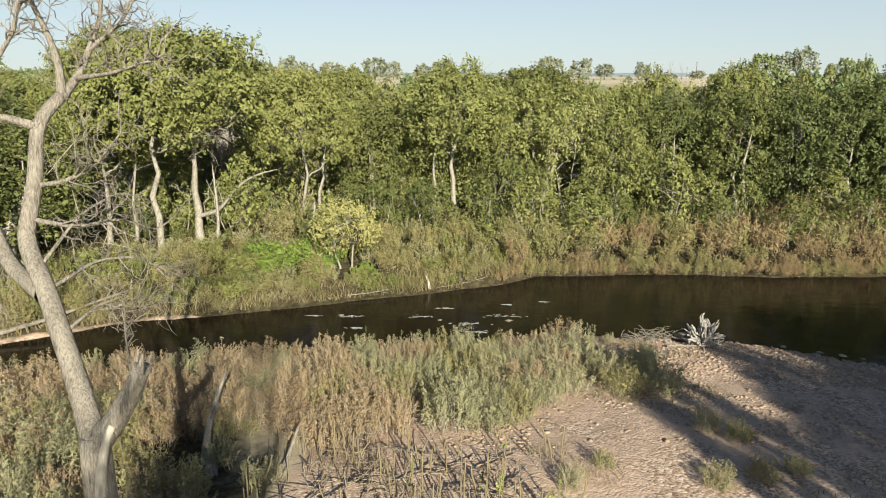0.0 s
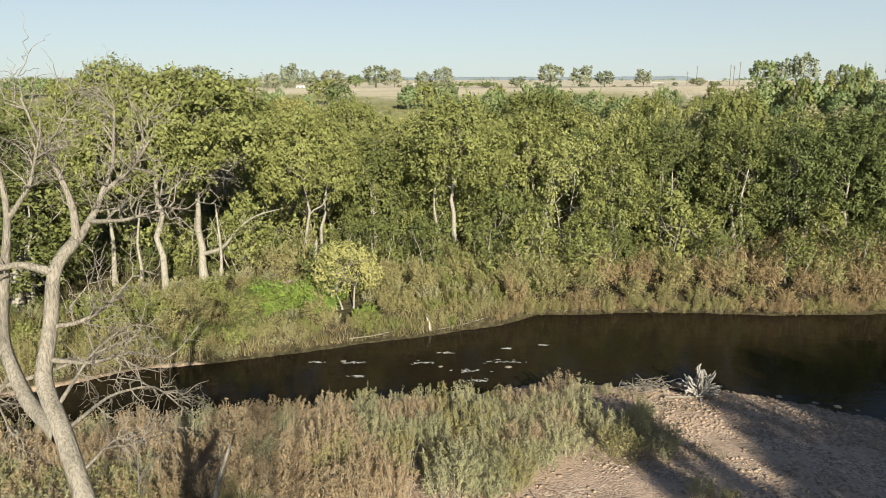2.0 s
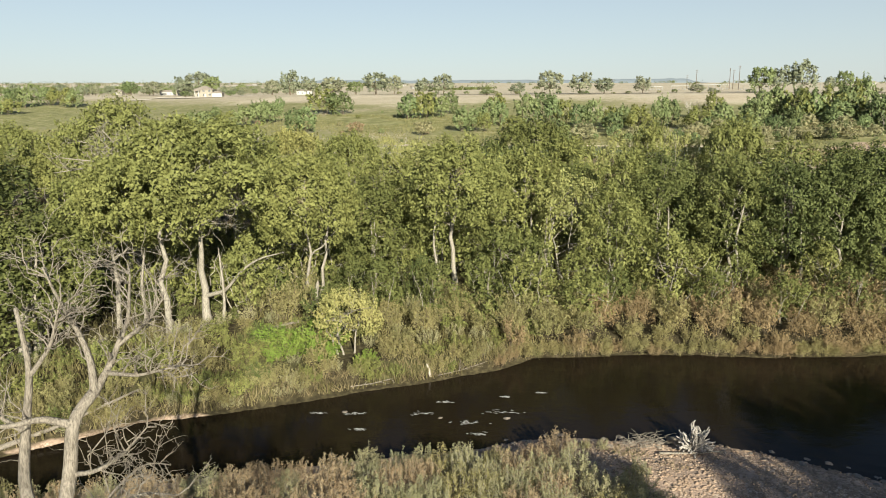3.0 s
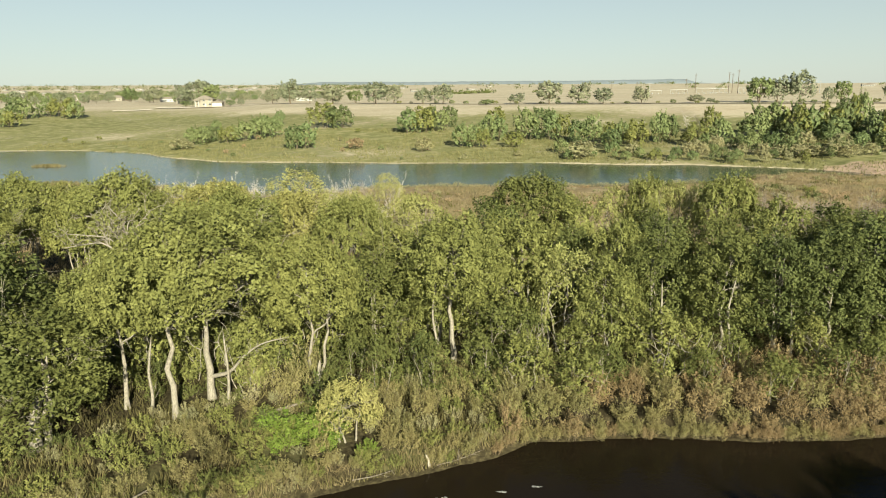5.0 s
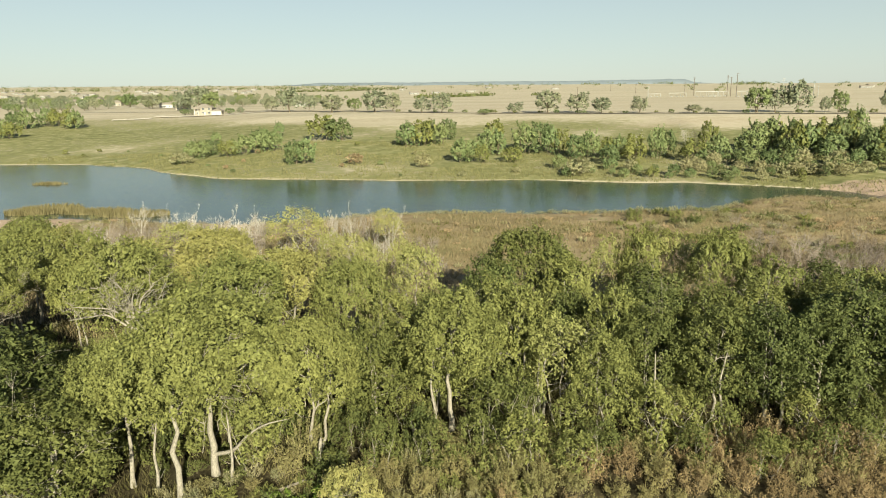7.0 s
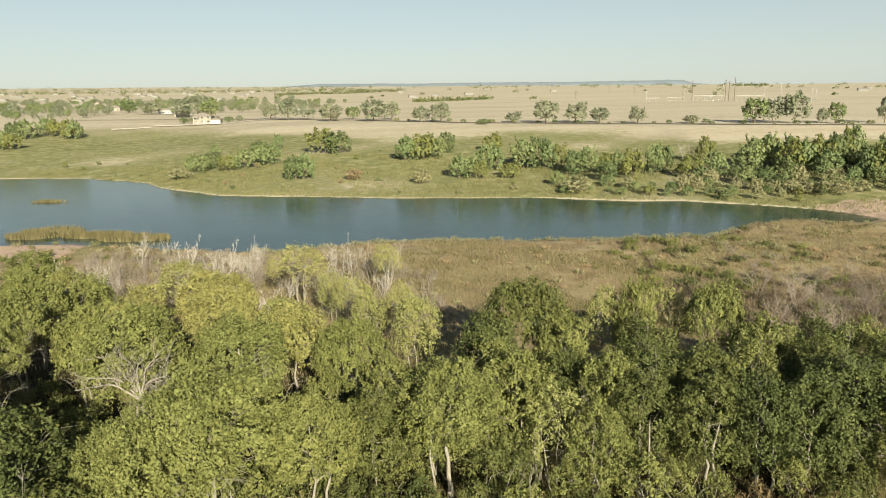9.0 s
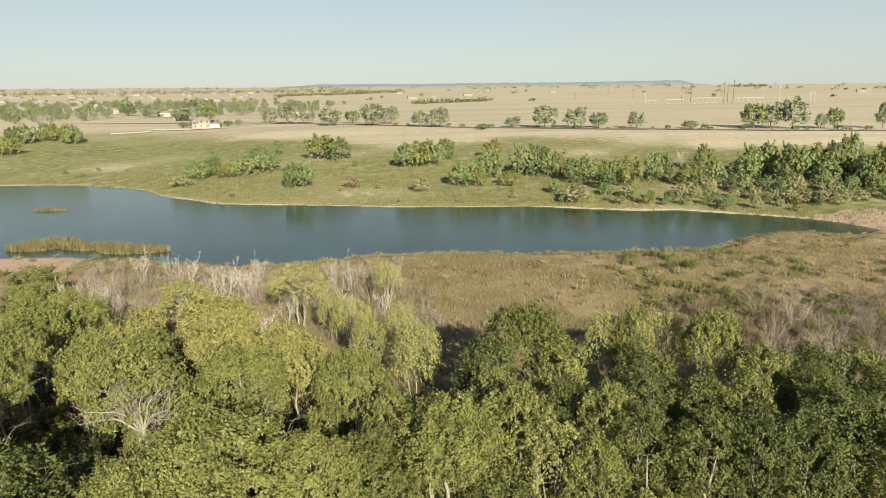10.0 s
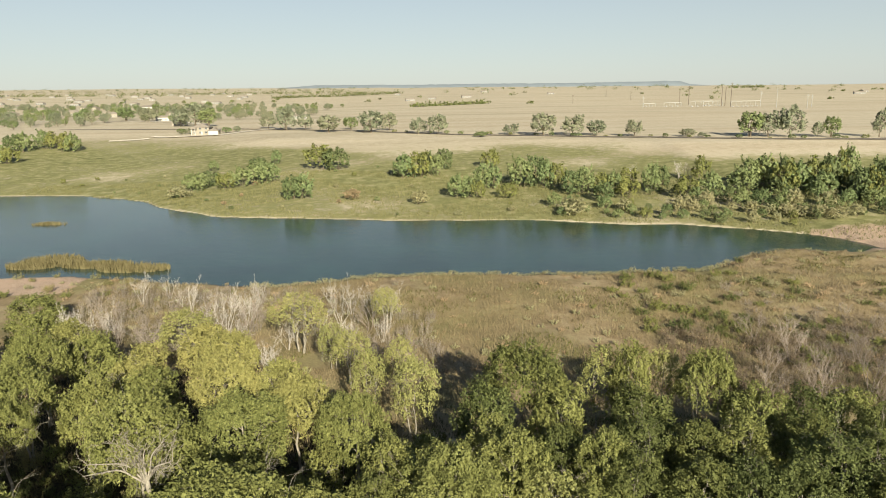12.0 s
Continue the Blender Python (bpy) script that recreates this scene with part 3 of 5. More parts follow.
SAP = [tree_kind("bushy young " + ("dark green" if i else "olive") + " cottonwood leafy to the ground", 45 + i, 5.0, 1.9, 0.3, 0.07, 4, 9, 0.115, (LEAF, LEAF_DARK)[i], BARK, stems=3, low=1.85, cover=1.2, grain=0.8) for i in range(2)]
BARE_BROWN = wood_material("brown_twig", (0.17, 0.135, 0.11), (0.34, 0.285, 0.24))
SILVER = wood_material("silver_twig", (0.27, 0.24, 0.205), (0.52, 0.475, 0.42))
BT = [
    prototype("bare_tree", "leafless " + ("silver-grey", "grey-brown")[i] + " tree with fine branches", "tree", "bare trees",
              (bare_mesh(61 + i, 6.5, 4 + i, (SILVER, BARE_BROWN)[i]),), ("stem_clump",))
    for i in range(2)]
PROPORTION = {id(p): (w, h) for ps, w, h in ((W, 10.0, 13.0), (W2, 10.0, 13.0), (M, 6.8, 10.0), (M2, 6.8, 10.0), (YT, 6.0, 8.5), (YL, 6.0, 8.5)) for p in ps}


def stand(p, x, y, width, height):
    """Sets a tree of the given width and height on the ground."""
    w, h = PROPORTION[id(p)]
    width *= 0.88 if y > 57 else 0.97
    plant(p, x, y, (x * 37 + y * 91) % 360, width / w, height / h * w / width)
    placed.append((x, y))


placed = []
# the trees at x -38 and -44.5 stand unseen, added to cast shade
FRONT = (  # x, y, pattern, width, height
    (-17.6, 42.0, W[0], 9.0, 12.6), (-16.2, 45.0, W[1], 11.0, 13.4), (-24.7, 38.8, M[2], 8.5, 9.0), (-21.6, 43.6, W[3], 7.0, 10.6), (-31.0, 43.5, M[3], 10.0, 11.5), (-29.0, 39.0, M[3], 8.0, 10.2), (-38.0, 46.0, W[1], 10.5, 12.5), (-44.5, 54.0, W[3], 10.5, 12.5), (-9.6, 46.8, W[2], 7.5, 11.0),
    (0.9, 51.2, W[3], 9.0, 11.4), (-0.8, 54.0, M[1], 6.0, 10.0), (-3.9, 56.0, M[0], 6.5, 10.3), (-5.2, 52.0, M[2], 6.0, 9.2), (9.8, 52.6, YT[0], 5.5, 9.0), (6.8, 56.7, M[0], 7.0, 10.8),
    (12.8, 50.8, M[1], 5.5, 8.6), (15.2, 57.2, M[0], 6.2, 10.4))
# dark-leaved kinds at x 34.5 and 43.5 chosen to stand in for shade
FRONT_EAST = (
    (17.6, 54.4, M[2], 6.2, 9.6), (22.6, 52.8, M[3], 6.4, 9.6), (26.7, 52.3, M[2], 6.2, 10.2), (30.0, 50.9, M[3], 6.4, 10.0), (34.5, 54.2, M[2], 8.0, 11.2), (39.4, 56.5, M[2], 7.0, 10.5),
    (24.6, 59.4, M[3], 7.2, 9.6), (29.2, 60.0, M[1], 7.0, 10.2), (35.2, 60.0, M[3], 7.0, 9.8), (43.5, 61.0, M[3], 7.5, 10.2), (38.0, 49.5, M[3], 7.0, 9.5), (44.5, 52.5, M[2], 7.5, 10.0), (19.5, 60.5, M[2], 7.0, 10.0))
MIDDLE = (
    (-43.5, 63.5, W[1], 8.0, 11.0), (-36.0, 66.5, W2[1], 8.0, 11.4), (-26.8, 56.8, W[0], 10.0, 14.6), (-18.6, 60.6, W[3], 10.5, 12.4), (-14.7, 66.8, W2[0], 8.5, 11.6), (-8.4, 62.6, W[2], 8.0, 11.6),
    (-24.4, 73.6, W2[0], 9.0, 11.6), (-27.1, 84.5, W2[0], 9.0, 10.6), (-49.5, 80.5, W2[1], 9.5, 11.6), (-44.6, 85.0, M2[2], 7.0, 10.6), (-37.3, 82.4, M2[0], 8.0, 9.6), (-33.0, 74.0, M2[2], 8.0, 10.0), (-46.0, 71.0, W2[1], 9.0, 11.6),
    (-19.0, 78.0, M2[0], 7.0, 9.4))
MIDDLE_EAST = (
    (9.8, 73.0, W2[2], 11.0, 12.3), (5.0, 67.4, M2[1], 7.2, 10.6), (12.6, 66.8, M2[2], 6.8, 10.8), (19.4, 77.0, YT[0], 6.5, 10.4), (22.3, 74.6, M2[2], 5.5, 12.0), (26.2, 76.2, YT[1], 5.5, 11.0),
    (29.5, 70.6, W2[1], 7.8, 12.0), (32.6, 65.8, M2[2], 7.2, 10.6), (21.8, 68.4, M2[1], 8.0, 9.0), (5.2, 60.8, M[1], 7.0, 10.2), (12.0, 60.5, M[3], 6.0, 8.8), (38.6, 65.5, M2[1], 7.5, 10.0), (44.0, 68.0, M2[2], 7.0, 9.0))
BACK = (
    (-8.8, 81.0, YT[0], 5.5, 9.4), (-2.7, 75.6, YT[1], 6.5, 10.6), (-12.2, 90.5, YL[0], 6.5, 8.6), (-22.0, 104.6, YL[0], 11.0, 9.6), (-39.0, 102.0, YT[1], 10.0, 8.6), (-70.0, 115.0, M2[2], 10.0, 7.6), (-5.2, 87.0, YT[0], 5.5, 8.6),
    (-9.0, 112.0, YL[0], 6.0, 8.0), (-15.8, 97.0, YT[0], 5.0, 7.6), (-33.0, 92.0, M2[0], 8.0, 9.0), (-60.0, 98.0, M2[2], 9.0, 9.0), (-52.0, 93.0, M2[0], 8.0, 9.4))
for row in FRONT + FRONT_EAST + MIDDLE + MIDDLE_EAST + BACK:
    stand(row[2], row[0], row[1], row[3], row[4])
g = np.random.default_rng(5)
for x, y in scatter(g, 900, (-80, 80, 44, 106), 8.2, lambda x, y: abs(x) > 0.60 * y + 4 and abs(x) < 0.78 * y + 8 and y < (100 if x < 0 else 64) and not (x < -30 and 46 < y < 63), list(placed)):
    stand((W2[1], W2[0], M2[2], M2[1])[g.integers(4)] if x < 0 else M2[1 + g.integers(2)], x, y, g.uniform(7.5, 9.5), g.uniform(9.5, 11.8))
# bare and yellowing growth between the wood and the pond
for x, y in scatter(g, 900, (-62, -8, 90, 128), 5.2, lambda x, y: y > np.interp(x, (-62, -40, -14), (103, 100, 92)) and y < 128 - 0.25 * (x + 62) and waves(x, y, 7, 5) > 0.0 and (x + 16) ** 2 + (y - 100) ** 2 > 60):
    plant(BT[g.integers(2)], x, y, g.uniform(0, 360), g.uniform(0.65, 1.05), g.uniform(0.85, 1.05))
# undergrowth: young trees in the gaps
for x, y in scatter(g, 1700, (-34, 42, 43.5, 66), 2.9, lambda x, y: far_s(x, y) > (3.5 if x > 2 else 8) and (x > -12 or g.random() < 0.3) and abs(x) < 0.70 * y, list(placed)):
    plant(SAP[int(g.random() < 0.35 + 0.3 * (x > 10))], x, y, g.uniform(0, 360), g.uniform(0.6, 1.15), g.uniform(0.8, 1.25))

# trees on the near bank behind and beside the eye, whose shade falls on the gravel
for x, y, p, w, h in ((15.6, -3.8, M[0], 3.8, 12.6), (21.6, -3.4, M[1], 4.5, 12.9), (27.5, -4, W[0], 9.5, 13.6), (31.5, -3.5, W[3], 10, 13), (34, 3, W[3], 10, 13), (28, -13, W[1], 9, 13), (39, 8, M[0], 7.5, 11), (22.9, -9.5, W[2], 10.0, 12.4), (31.5, -10, W[1], 11, 13.5), (0.9, -10, M[1], 3.4, 12.5)):
    stand(p, x, y, w, h)
plant(BT[0], -0.5, -8.0, 40, 2.1, 1.25, "tall leafless tree on the near bank")
for x, y, s in ((-59, 132, 1.0), (-47, 125, 1.0), (-37, 115, 1.15), (-34, 118, 1.0), (-55, 136, 0.8), (-35, 130, 0.8), (-57, 111, 0.95), (-63, 113, 0.9), (-16, 122, 1.0), (-12, 120, 0.95), (-8.8, 118, 1.0), (-21, 128, 0.7),
                (-24, 94, 0.75), (51, 106, 0.9), (53, 97, 0.95), (54, 90, 0.95), (50, 84, 0.9), (58, 86, 1.0), (57, 107, 0.7), (64, 100, 0.8), (47, 92, 0.75), (61, 93, 0.8), (44, 84, 0.8), (48, 79, 0.85), (55, 78, 0.9), (60, 80, 0.9), (66, 88, 0.9)):
    plant(BT[int(x > 20 or (x * 7 + y) % 2 > 1)], x, y, x * 37 % 360, s, 1.0)

# ---- shrubs ----
def shrubs(n, name, label, mat, seed, names=("stem_clump", "foliage"), bark=None, group="shrubs", **kw):
    return [prototype(name, label, "shrub", group, shrub_meshes(seed + i, leaf=mat, bark=bark or BARK_DARK, **kw), names) for i in range(n)]


WILLOW = shrubs(3, "willow_shrub", "feathery olive-tan willow shrub on the river bank", LEAF_WILLOW, 101, height=2.6, radius=1.3, stems=36, per=38, size=0.085, long=0.9, bunches=9, loose=0.085, narrow=0.42)
RUST = shrubs(2, "tamarisk_shrub", "feathery rust-brown tamarisk shrub on the river bank", LEAF_BELT, 121, height=2.5, radius=1.25, stems=36, per=38, size=0.085, long=0.9, bunches=9, loose=0.085, narrow=0.42)
SAGE = shrubs(2, "sage_shrub", "pale grey-green brush shrub", LEAF_SAGE, 141, height=1.6, radius=1.1, stems=28, per=30, size=0.08)
BUSH = shrubs(2, "green_bush", "dense dark green bush under the trees", LEAF_DARK, 161, height=2.2, radius=1.4, stems=26, per=28, size=0.11, long=1.0, narrow=0.5)
OLIVE = shrubs(2, "olive_bush", "dense olive-green bush under the trees", LEAF, 181, height=2.0, radius=1.4, stems=26, per=28, size=0.11, long=1.0, narrow=0.5)
LIME = shrubs(1, "lime_bush", "low bright lime-green bush on the bank", LEAF_LIME, 201, height=1.2, radius=1.2, stems=50, per=40, size=0.06, long=1.2, narrow=0.5)
NEAR_W = shrubs(3, "willow_shrub", "feathery grey-green coyote willow with many upright stems", LEAF_SAGE, 221, bark=BARK, height=1.95, radius=1.25, stems=66, per=46, size=0.058, bunches=16, long=1.0, loose=0.075, narrow=0.36, group="near thicket", flare=0.35)
NEAR_R = shrubs(3, "tamarisk_shrub", "feathery tan tamarisk with many upright stems", LEAF_RUST, 241, bark=BARK, height=1.95, radius=1.25, stems=66, per=46, size=0.058, bunches=16, long=1.0, loose=0.075, narrow=0.36, group="near thicket", flare=0.35)
NEAR_O = shrubs(2, "willow_shrub", "feathery olive willow with many upright stems", LEAF_WILLOW, 261, bark=BARK, height=1.95, radius=1.25, stems=66, per=46, size=0.058, bunches=16, long=1.0, loose=0.075, narrow=0.36, group="near thicket", flare=0.35)


g = np.random.default_rng(21)
# belt along the far bank
for x, y in scatter(g, 2500, (4, 40, 40.5, 49), 1.5, lambda x, y: 0.25 < far_s(x, y) < 8):
    s = far_s(x, y)
    p = RUST[g.integers(2)] if g.random() < 0.25 + 0.5 * smooth(17, 27, x) else (WILLOW[g.integers(3)] if s < 5 or g.random() < 0.5 else OLIVE[g.integers(2)])
    plant(p, x, y, g.uniform(0, 360), g.uniform(0.7, 1.2) * (0.70 + 0.30 * smooth(0.5, 2.5, s)), g.uniform(0.8, 1.1))
for x in np.arange(3.5, 40, 0.75):  # fringe over the water
    y = float(line(FAR_SHORE, x)) + g.uniform(0.0, 0.45)
    plant((WILLOW, RUST)[int(g.random() < 0.3 + 0.3 * (x > 18))][g.integers(2)], x, y, g.uniform(0, 360), g.uniform(0.38, 0.6), g.uniform(0.7, 1.0))
# middle of the far bank: lower brush
for x, y in scatter(g, 1500, (-8, 6, 35, 47), 1.15, lambda x, y: 0.35 < far_s(x, y) < 10 and (x + 5.6) ** 2 + (y - 38.6) ** 2 > 3):
    p = (SAGE, WILLOW, OLIVE)[g.integers(3)]
    plant(p[g.integers(2)], x, y, g.uniform(0, 360), g.uniform(0.55, 0.85) * (0.5 + 0.5 * smooth(0.3, 3, far_s(x, y))), g.uniform(0.75, 1.1))
# left of the far bank: low growth
for x, y in scatter(g, 1500, (-34, -8, 24, 47), 1.15, lambda x, y: 0.35 < far_s(x, y) < 12 and abs(x) < y * 0.8 and g.random() < 0.9):
    p = (OLIVE, WILLOW, BUSH, OLIVE, SAGE)[g.integers(5)]
    plant(p[g.integers(2)], x, y, g.uniform(0, 360), g.uniform(0.45, 0.85) * (0.75 + 0.25 * smooth(0.3, 3, far_s(x, y))), g.uniform(0.6, 1.0))
for x in np.arange(-27, 5, 0.62):
    y = float(line(FAR_SHORE, x)) + g.uniform(0.15, 1.5)
    if waves(x, y, 2.0, 7) > -0.55:
        p = (WILLOW, OLIVE, SAGE, WILLOW)[g.integers(4)]
        plant(p[g.integers(2)], x, y, g.uniform(0, 360), g.uniform(0.38, 0.62), g.uniform(0.7, 1.0))
for x, y, k in ((-9.2, 39.6, 1.5), (-8.0, 40.2, 1.6), (-10.6, 40.6, 1.3), (-7.2, 38.6, 1.1), (-9.8, 38.4, 1.0), (-6.9, 40.8, 1.2)):
    plant(LIME[0], x, y, x * 57 % 360, k, 0.9)
plant(LIME[0], -4.6, 38.0, 260, 0.7, 0.9)
yellow_tree = prototype("small_tree", "small spreading tree with yellow-green leaves and pale stems", "tree", "",
                        tree_meshes(91, 4.0, 2.3, 0.7, 0.09, 8, 15, 0.070, LEAF_LIGHT, BARK, stems=3, low=1.45, grain=0.6, cover=1.1, gaps=0.12))
yellow_tree.matrix_basis = pose(-5.7, 38.9, ground_z(-5.7, 38.9), 0, 0, 30)
plant(BUSH[0], -7.6, 42.5, 0, 1.3, 1.1)
# under the trees
for x, y in scatter(g, 2600, (-50, 50, 44, 72), 2.1, lambda x, y: far_s(x, y) > 6 and abs(x) < y * 0.72 + 3):
    p = (BUSH, OLIVE, BUSH, WILLOW)[g.integers(4)]
    plant(p[g.integers(2)], x, y, g.uniform(0, 360), g.uniform(0.55, 1.25), g.uniform(0.7, 1.2))


# near thicket
def thicket(x, y):
    edge = np.interp(x, (-24, -12, -3, 2, 5, 5.6), (7.5, 8.5, 9.0, 9.2, 6.0, 4.5))
    left_gap = x < -4.6 and y < 19 and x > -9.5 and g.random() < 0.93
    return 0.9 + 1.3 * smooth(-2, 3, x) < near_s(x, y) < edge and not left_gap


for x, y in scatter(g, 3500, (-24, 5.6, 13, 29), 1.02, thicket):
    warm = smooth(-2.0, -5, x + 0.8 * (y - 24)) * 0.55 + 0.25
    p = NEAR_R[g.integers(3)] if g.random() < warm else (NEAR_W[g.integers(3)] if g.random() < 0.65 else NEAR_O[g.integers(2)])
    s = g.uniform(0.62, 0.92) * (0.75 + 0.25 * smooth(0.5, 3, near_s(x, y)))
    plant(p, x, y, g.uniform(0, 360), s, g.uniform(0.9, 1.15))
for x, y, s, p in ((7.0, 23.6, 0.85, NEAR_W[0]), (7.9, 22.9, 0.8, NEAR_W[1]), (6.4, 22.8, 0.75, NEAR_O[0]), (6.0, 24.2, 0.7, NEAR_W[2]), (7.6, 24.6, 0.6, NEAR_O[1]), (8.3, 26.2, 0.4, NEAR_W[2]), (4.5, 17.3, 0.3, NEAR_O[1]), (8.2, 19.6, 0.45, NEAR_W[1]),
                   (8.9, 18.9, 0.4, NEAR_O[0]), (8.6, 16.6, 0.4, NEAR_O[0]), (9.6, 16.8, 0.35, NEAR_O[1]), (7.3, 16.3, 0.4, NEAR_O[1]), (3.4, 16.3, 0.35, NEAR_W[2]), (7.4, 29.0, 0.28, NEAR_W[0]), (6.6, 29.1, 0.25, NEAR_O[0])):
    plant(p, x, y, x * 91 % 360, s, 1.0)
# thicket on the left under the dead tree
for x, y in scatter(g, 800, (-17, -5, 11, 20.5), 1.0, lambda x, y: x < -0.42 * y and not (-9.5 < x < -4.5 and 15.5 < y < 20.5)):
    plant((NEAR_R, NEAR_W, NEAR_O)[g.integers(3)][g.integers(2)], x, y, g.uniform(0, 360), g.uniform(0.7, 1.0), g.uniform(0.9, 1.1))

for x, y in scatter(g, 120, (-9.5, -3.8, 12.5, 20.5), 1.5, lambda x, y: x < -0.27 * y):
    plant((NEAR_O, NEAR_R, NEAR_W)[g.integers(3)][g.integers(2)], x, y, g.uniform(0, 360), g.uniform(0.35, 0.7), g.uniform(0.7, 1.0))

# meadow brush: bare thickets and low clumps
TWIGS = shrubs(2, "bare_shrub", "leafless grey-mauve thicket shrub", TWIG_GREY, 281, names=("stem_clump", "twig_clump"), bark=BARK, group="bare thicket", height=3.0, radius=1.7, stems=30, per=11, size=0.12, start=0.35)
BROWN = shrubs(2, "bare_shrub", "leafless brown thicket shrub", TWIG_BROWN, 291, names=("stem_clump", "twig_clump"), bark=BARK_DARK, group="bare thicket", height=3.0, radius=1.7, stems=30, per=14, size=0.12, start=0.3)
LOW = shrubs(2, "rabbitbrush", "low tan and grey-green brush on the meadow", LEAF_SAGE, 301, height=0.9, radius=0.8, stems=12, per=12, size=0.13, group="meadow brush")
DRY = shrubs(2, "dry_bush", "low rust-brown dry bush on the meadow", LEAF_RUST, 311, height=1.0, radius=0.9, stems=12, per=12, size=0.13, group="meadow brush")
TUSS = shrubs(2, "grass_tussock", "tall straw-coloured grass tussock on the meadow", STRAW, 317, height=0.8, radius=0.6, stems=12, per=12, size=0.14, narrow=0.16, group="meadow brush")
for p in LOW + DRY + TUSS:  # small plants: one mesh each, stems and leaves together
    for o in list(p.children):
        if o.name.startswith("stem"):
            bpy.data.objects.remove(o)
for x, y in scatter(g, 1500, (-70, 0, 88, 137), 2.6, lambda x, y: waves(x, y, 11, 2) > (0.15 if x > -30 else -0.4)):
    plant(TWIGS[g.integers(2)], x, y, g.uniform(0, 360), g.uniform(0.6, 1.2), g.uniform(0.8, 1.2))
for x, y in scatter(g, 1500, (36, 76, 66, 118), 2.3, lambda x, y: waves(x, y, 9, 5) > -0.25 - 0.5 * smooth(96, 84, y) and y > 72 + 0.2 * (76 - x) and y < 113):
    plant((BROWN, BROWN, DRY)[g.integers(3)][g.integers(2)], x, y, g.uniform(0, 360), g.uniform(0.6, 1.1), g.uniform(0.8, 1.2))
for x, y in scatter(g, 5000, (-80, 110, 78, 169), 2.55, lambda x, y: y < float(line(POND_NEAR, x)) - 1.5 and waves(x, y, 6, 3) > -0.25 and abs(x) < 0.72 * y):
    plant((LOW, DRY, TUSS)[g.integers(3)][g.integers(2)], x, y, g.uniform(0, 360), g.uniform(0.5, 1.5), g.uniform(0.55, 1.0))
for x, y in scatter(g, 700, (22, 100, 84, 160), 3.2, lambda x, y: waves(x, y, 8, 7) > (-0.15 if 34 < x < 72 and 95 < y < 142 else 0.25) and y < float(line(POND_NEAR, x)) - 4 and abs(x) < 0.7 * y):
    plant((OLIVE, SAGE, BUSH)[g.integers(3)][g.integers(2)], x, y, g.uniform(0, 360), g.uniform(0.6, 1.3) * (1.25 if 34 < x < 72 and 95 < y < 142 else 0.9), g.uniform(0.5, 0.85))
for x, y in scatter(g, 500, (56, 92, 98, 136), 3.0, lambda x, y: waves(x, y, 10, 2) > -0.1):
    plant(TWIGS[g.integers(2)], x, y, g.uniform(0, 360), g.uniform(0.5, 1.0), g.uniform(0.6, 1.0))
for x, y in scatter(g, 300, (42, 64, 92, 120), 2.4, lambda x, y: abs(y - 118 + 1.1 * (x - 44)) < 9):
    plant((BUSH, BROWN, OLIVE)[g.integers(3)][g.integers(2)], x, y, g.uniform(0, 360), g.uniform(0.7, 1.2), g.uniform(0.5, 0.9))
for x in np.arange(-40, 66, 1.35):
    y = float(line(POND_NEAR, x)) - 3.0 + g.uniform(-0.9, 0.6)
    plant(SAGE[g.integers(2)], x, y, g.uniform(0, 360), g.uniform(0.75, 1.15), g.uniform(0.5, 0.8))

# ---- far shore of the pond ----
FB = [prototype("slope_bush", "rounded " + n + " bush on the grassy slope", "shrub", "slope bushes",
                tree_meshes(321 + i, 4.0, 2.2, 0.0, 0.06, 2, 15, 0.235, mat, BARK_DARK, stems=3, low=1.7, gaps=0.03, cover=1.4, grain=1.0), ("stem_clump", "foliage"))
      for i, (n, mat) in enumerate((("grey-green", LEAF_SLOPE), ("dark green", LEAF_DEEP), ("yellow-green", LEAF), ("pale silver-green", LEAF_SAGE), ("red-brown", LEAF_RUST)))]
SLOPE = ((-242, 387, 14, 8), (-259, 430, 15, 10), (-246, 441, 16, 10), (-228, 428, 14, 11), (-104, 295, 10, 7), (-101, 305, 8, 6), (-91, 295, 7, 7), (-82, 296, 12, 8), (-75, 302, 10, 8), (-81, 348, 5, 7), (-55, 267, 11, 8), (-52, 326, 18, 10),
         (-89, 340, 9, 5), (-111, 343, 5, 4), (-12, 299, 14, 10), (-3, 305, 10, 9), (3, 316, 8, 9), (9, 259, 10, 8), (20, 275, 10, 8), (24, 319, 8, 8), (15, 257, 5, 7), (26, 260, 7, 5), (36, 279, 13, 10), (45, 276, 10, 9))
SLOPE_RIGHT = ((53, 261, 11, 9), (65, 263, 10, 8), (76, 274, 7, 6), (82, 259, 10, 9), (104, 272, 6, 9), (99, 247, 8, 8), (110, 250, 9, 8), (116, 251, 12, 10), (124, 251, 10, 10), (125, 242, 12, 11), (137, 246, 12, 11), (145, 245, 10, 12),
               (145, 231, 12, 11), (148, 227, 10, 11), (158, 240, 12, 11), (160, 226, 12, 10), (90, 250, 8, 7), (60, 250, 7, 6), (70, 252, 8, 7), (133, 235, 9, 8))
SLOPE_PALE = ((-106, 280, 9, 5), (-7, 252, 7, 5), (46, 230, 10, 6), (26, 239, 3, 2), (82, 231, 6, 4), (86, 229, 5, 4), (103, 223, 5, 4), (107, 219, 5, 4), (111, 216, 6, 4), (114, 213, 6, 4), (118, 209, 6, 4), (121, 206, 6, 4), (129, 209, 6, 4), (7, 234, 3, 2), (64, 233, 6, 4), (93, 236, 6, 5), (118, 226, 7, 5), (127, 222, 7, 5))
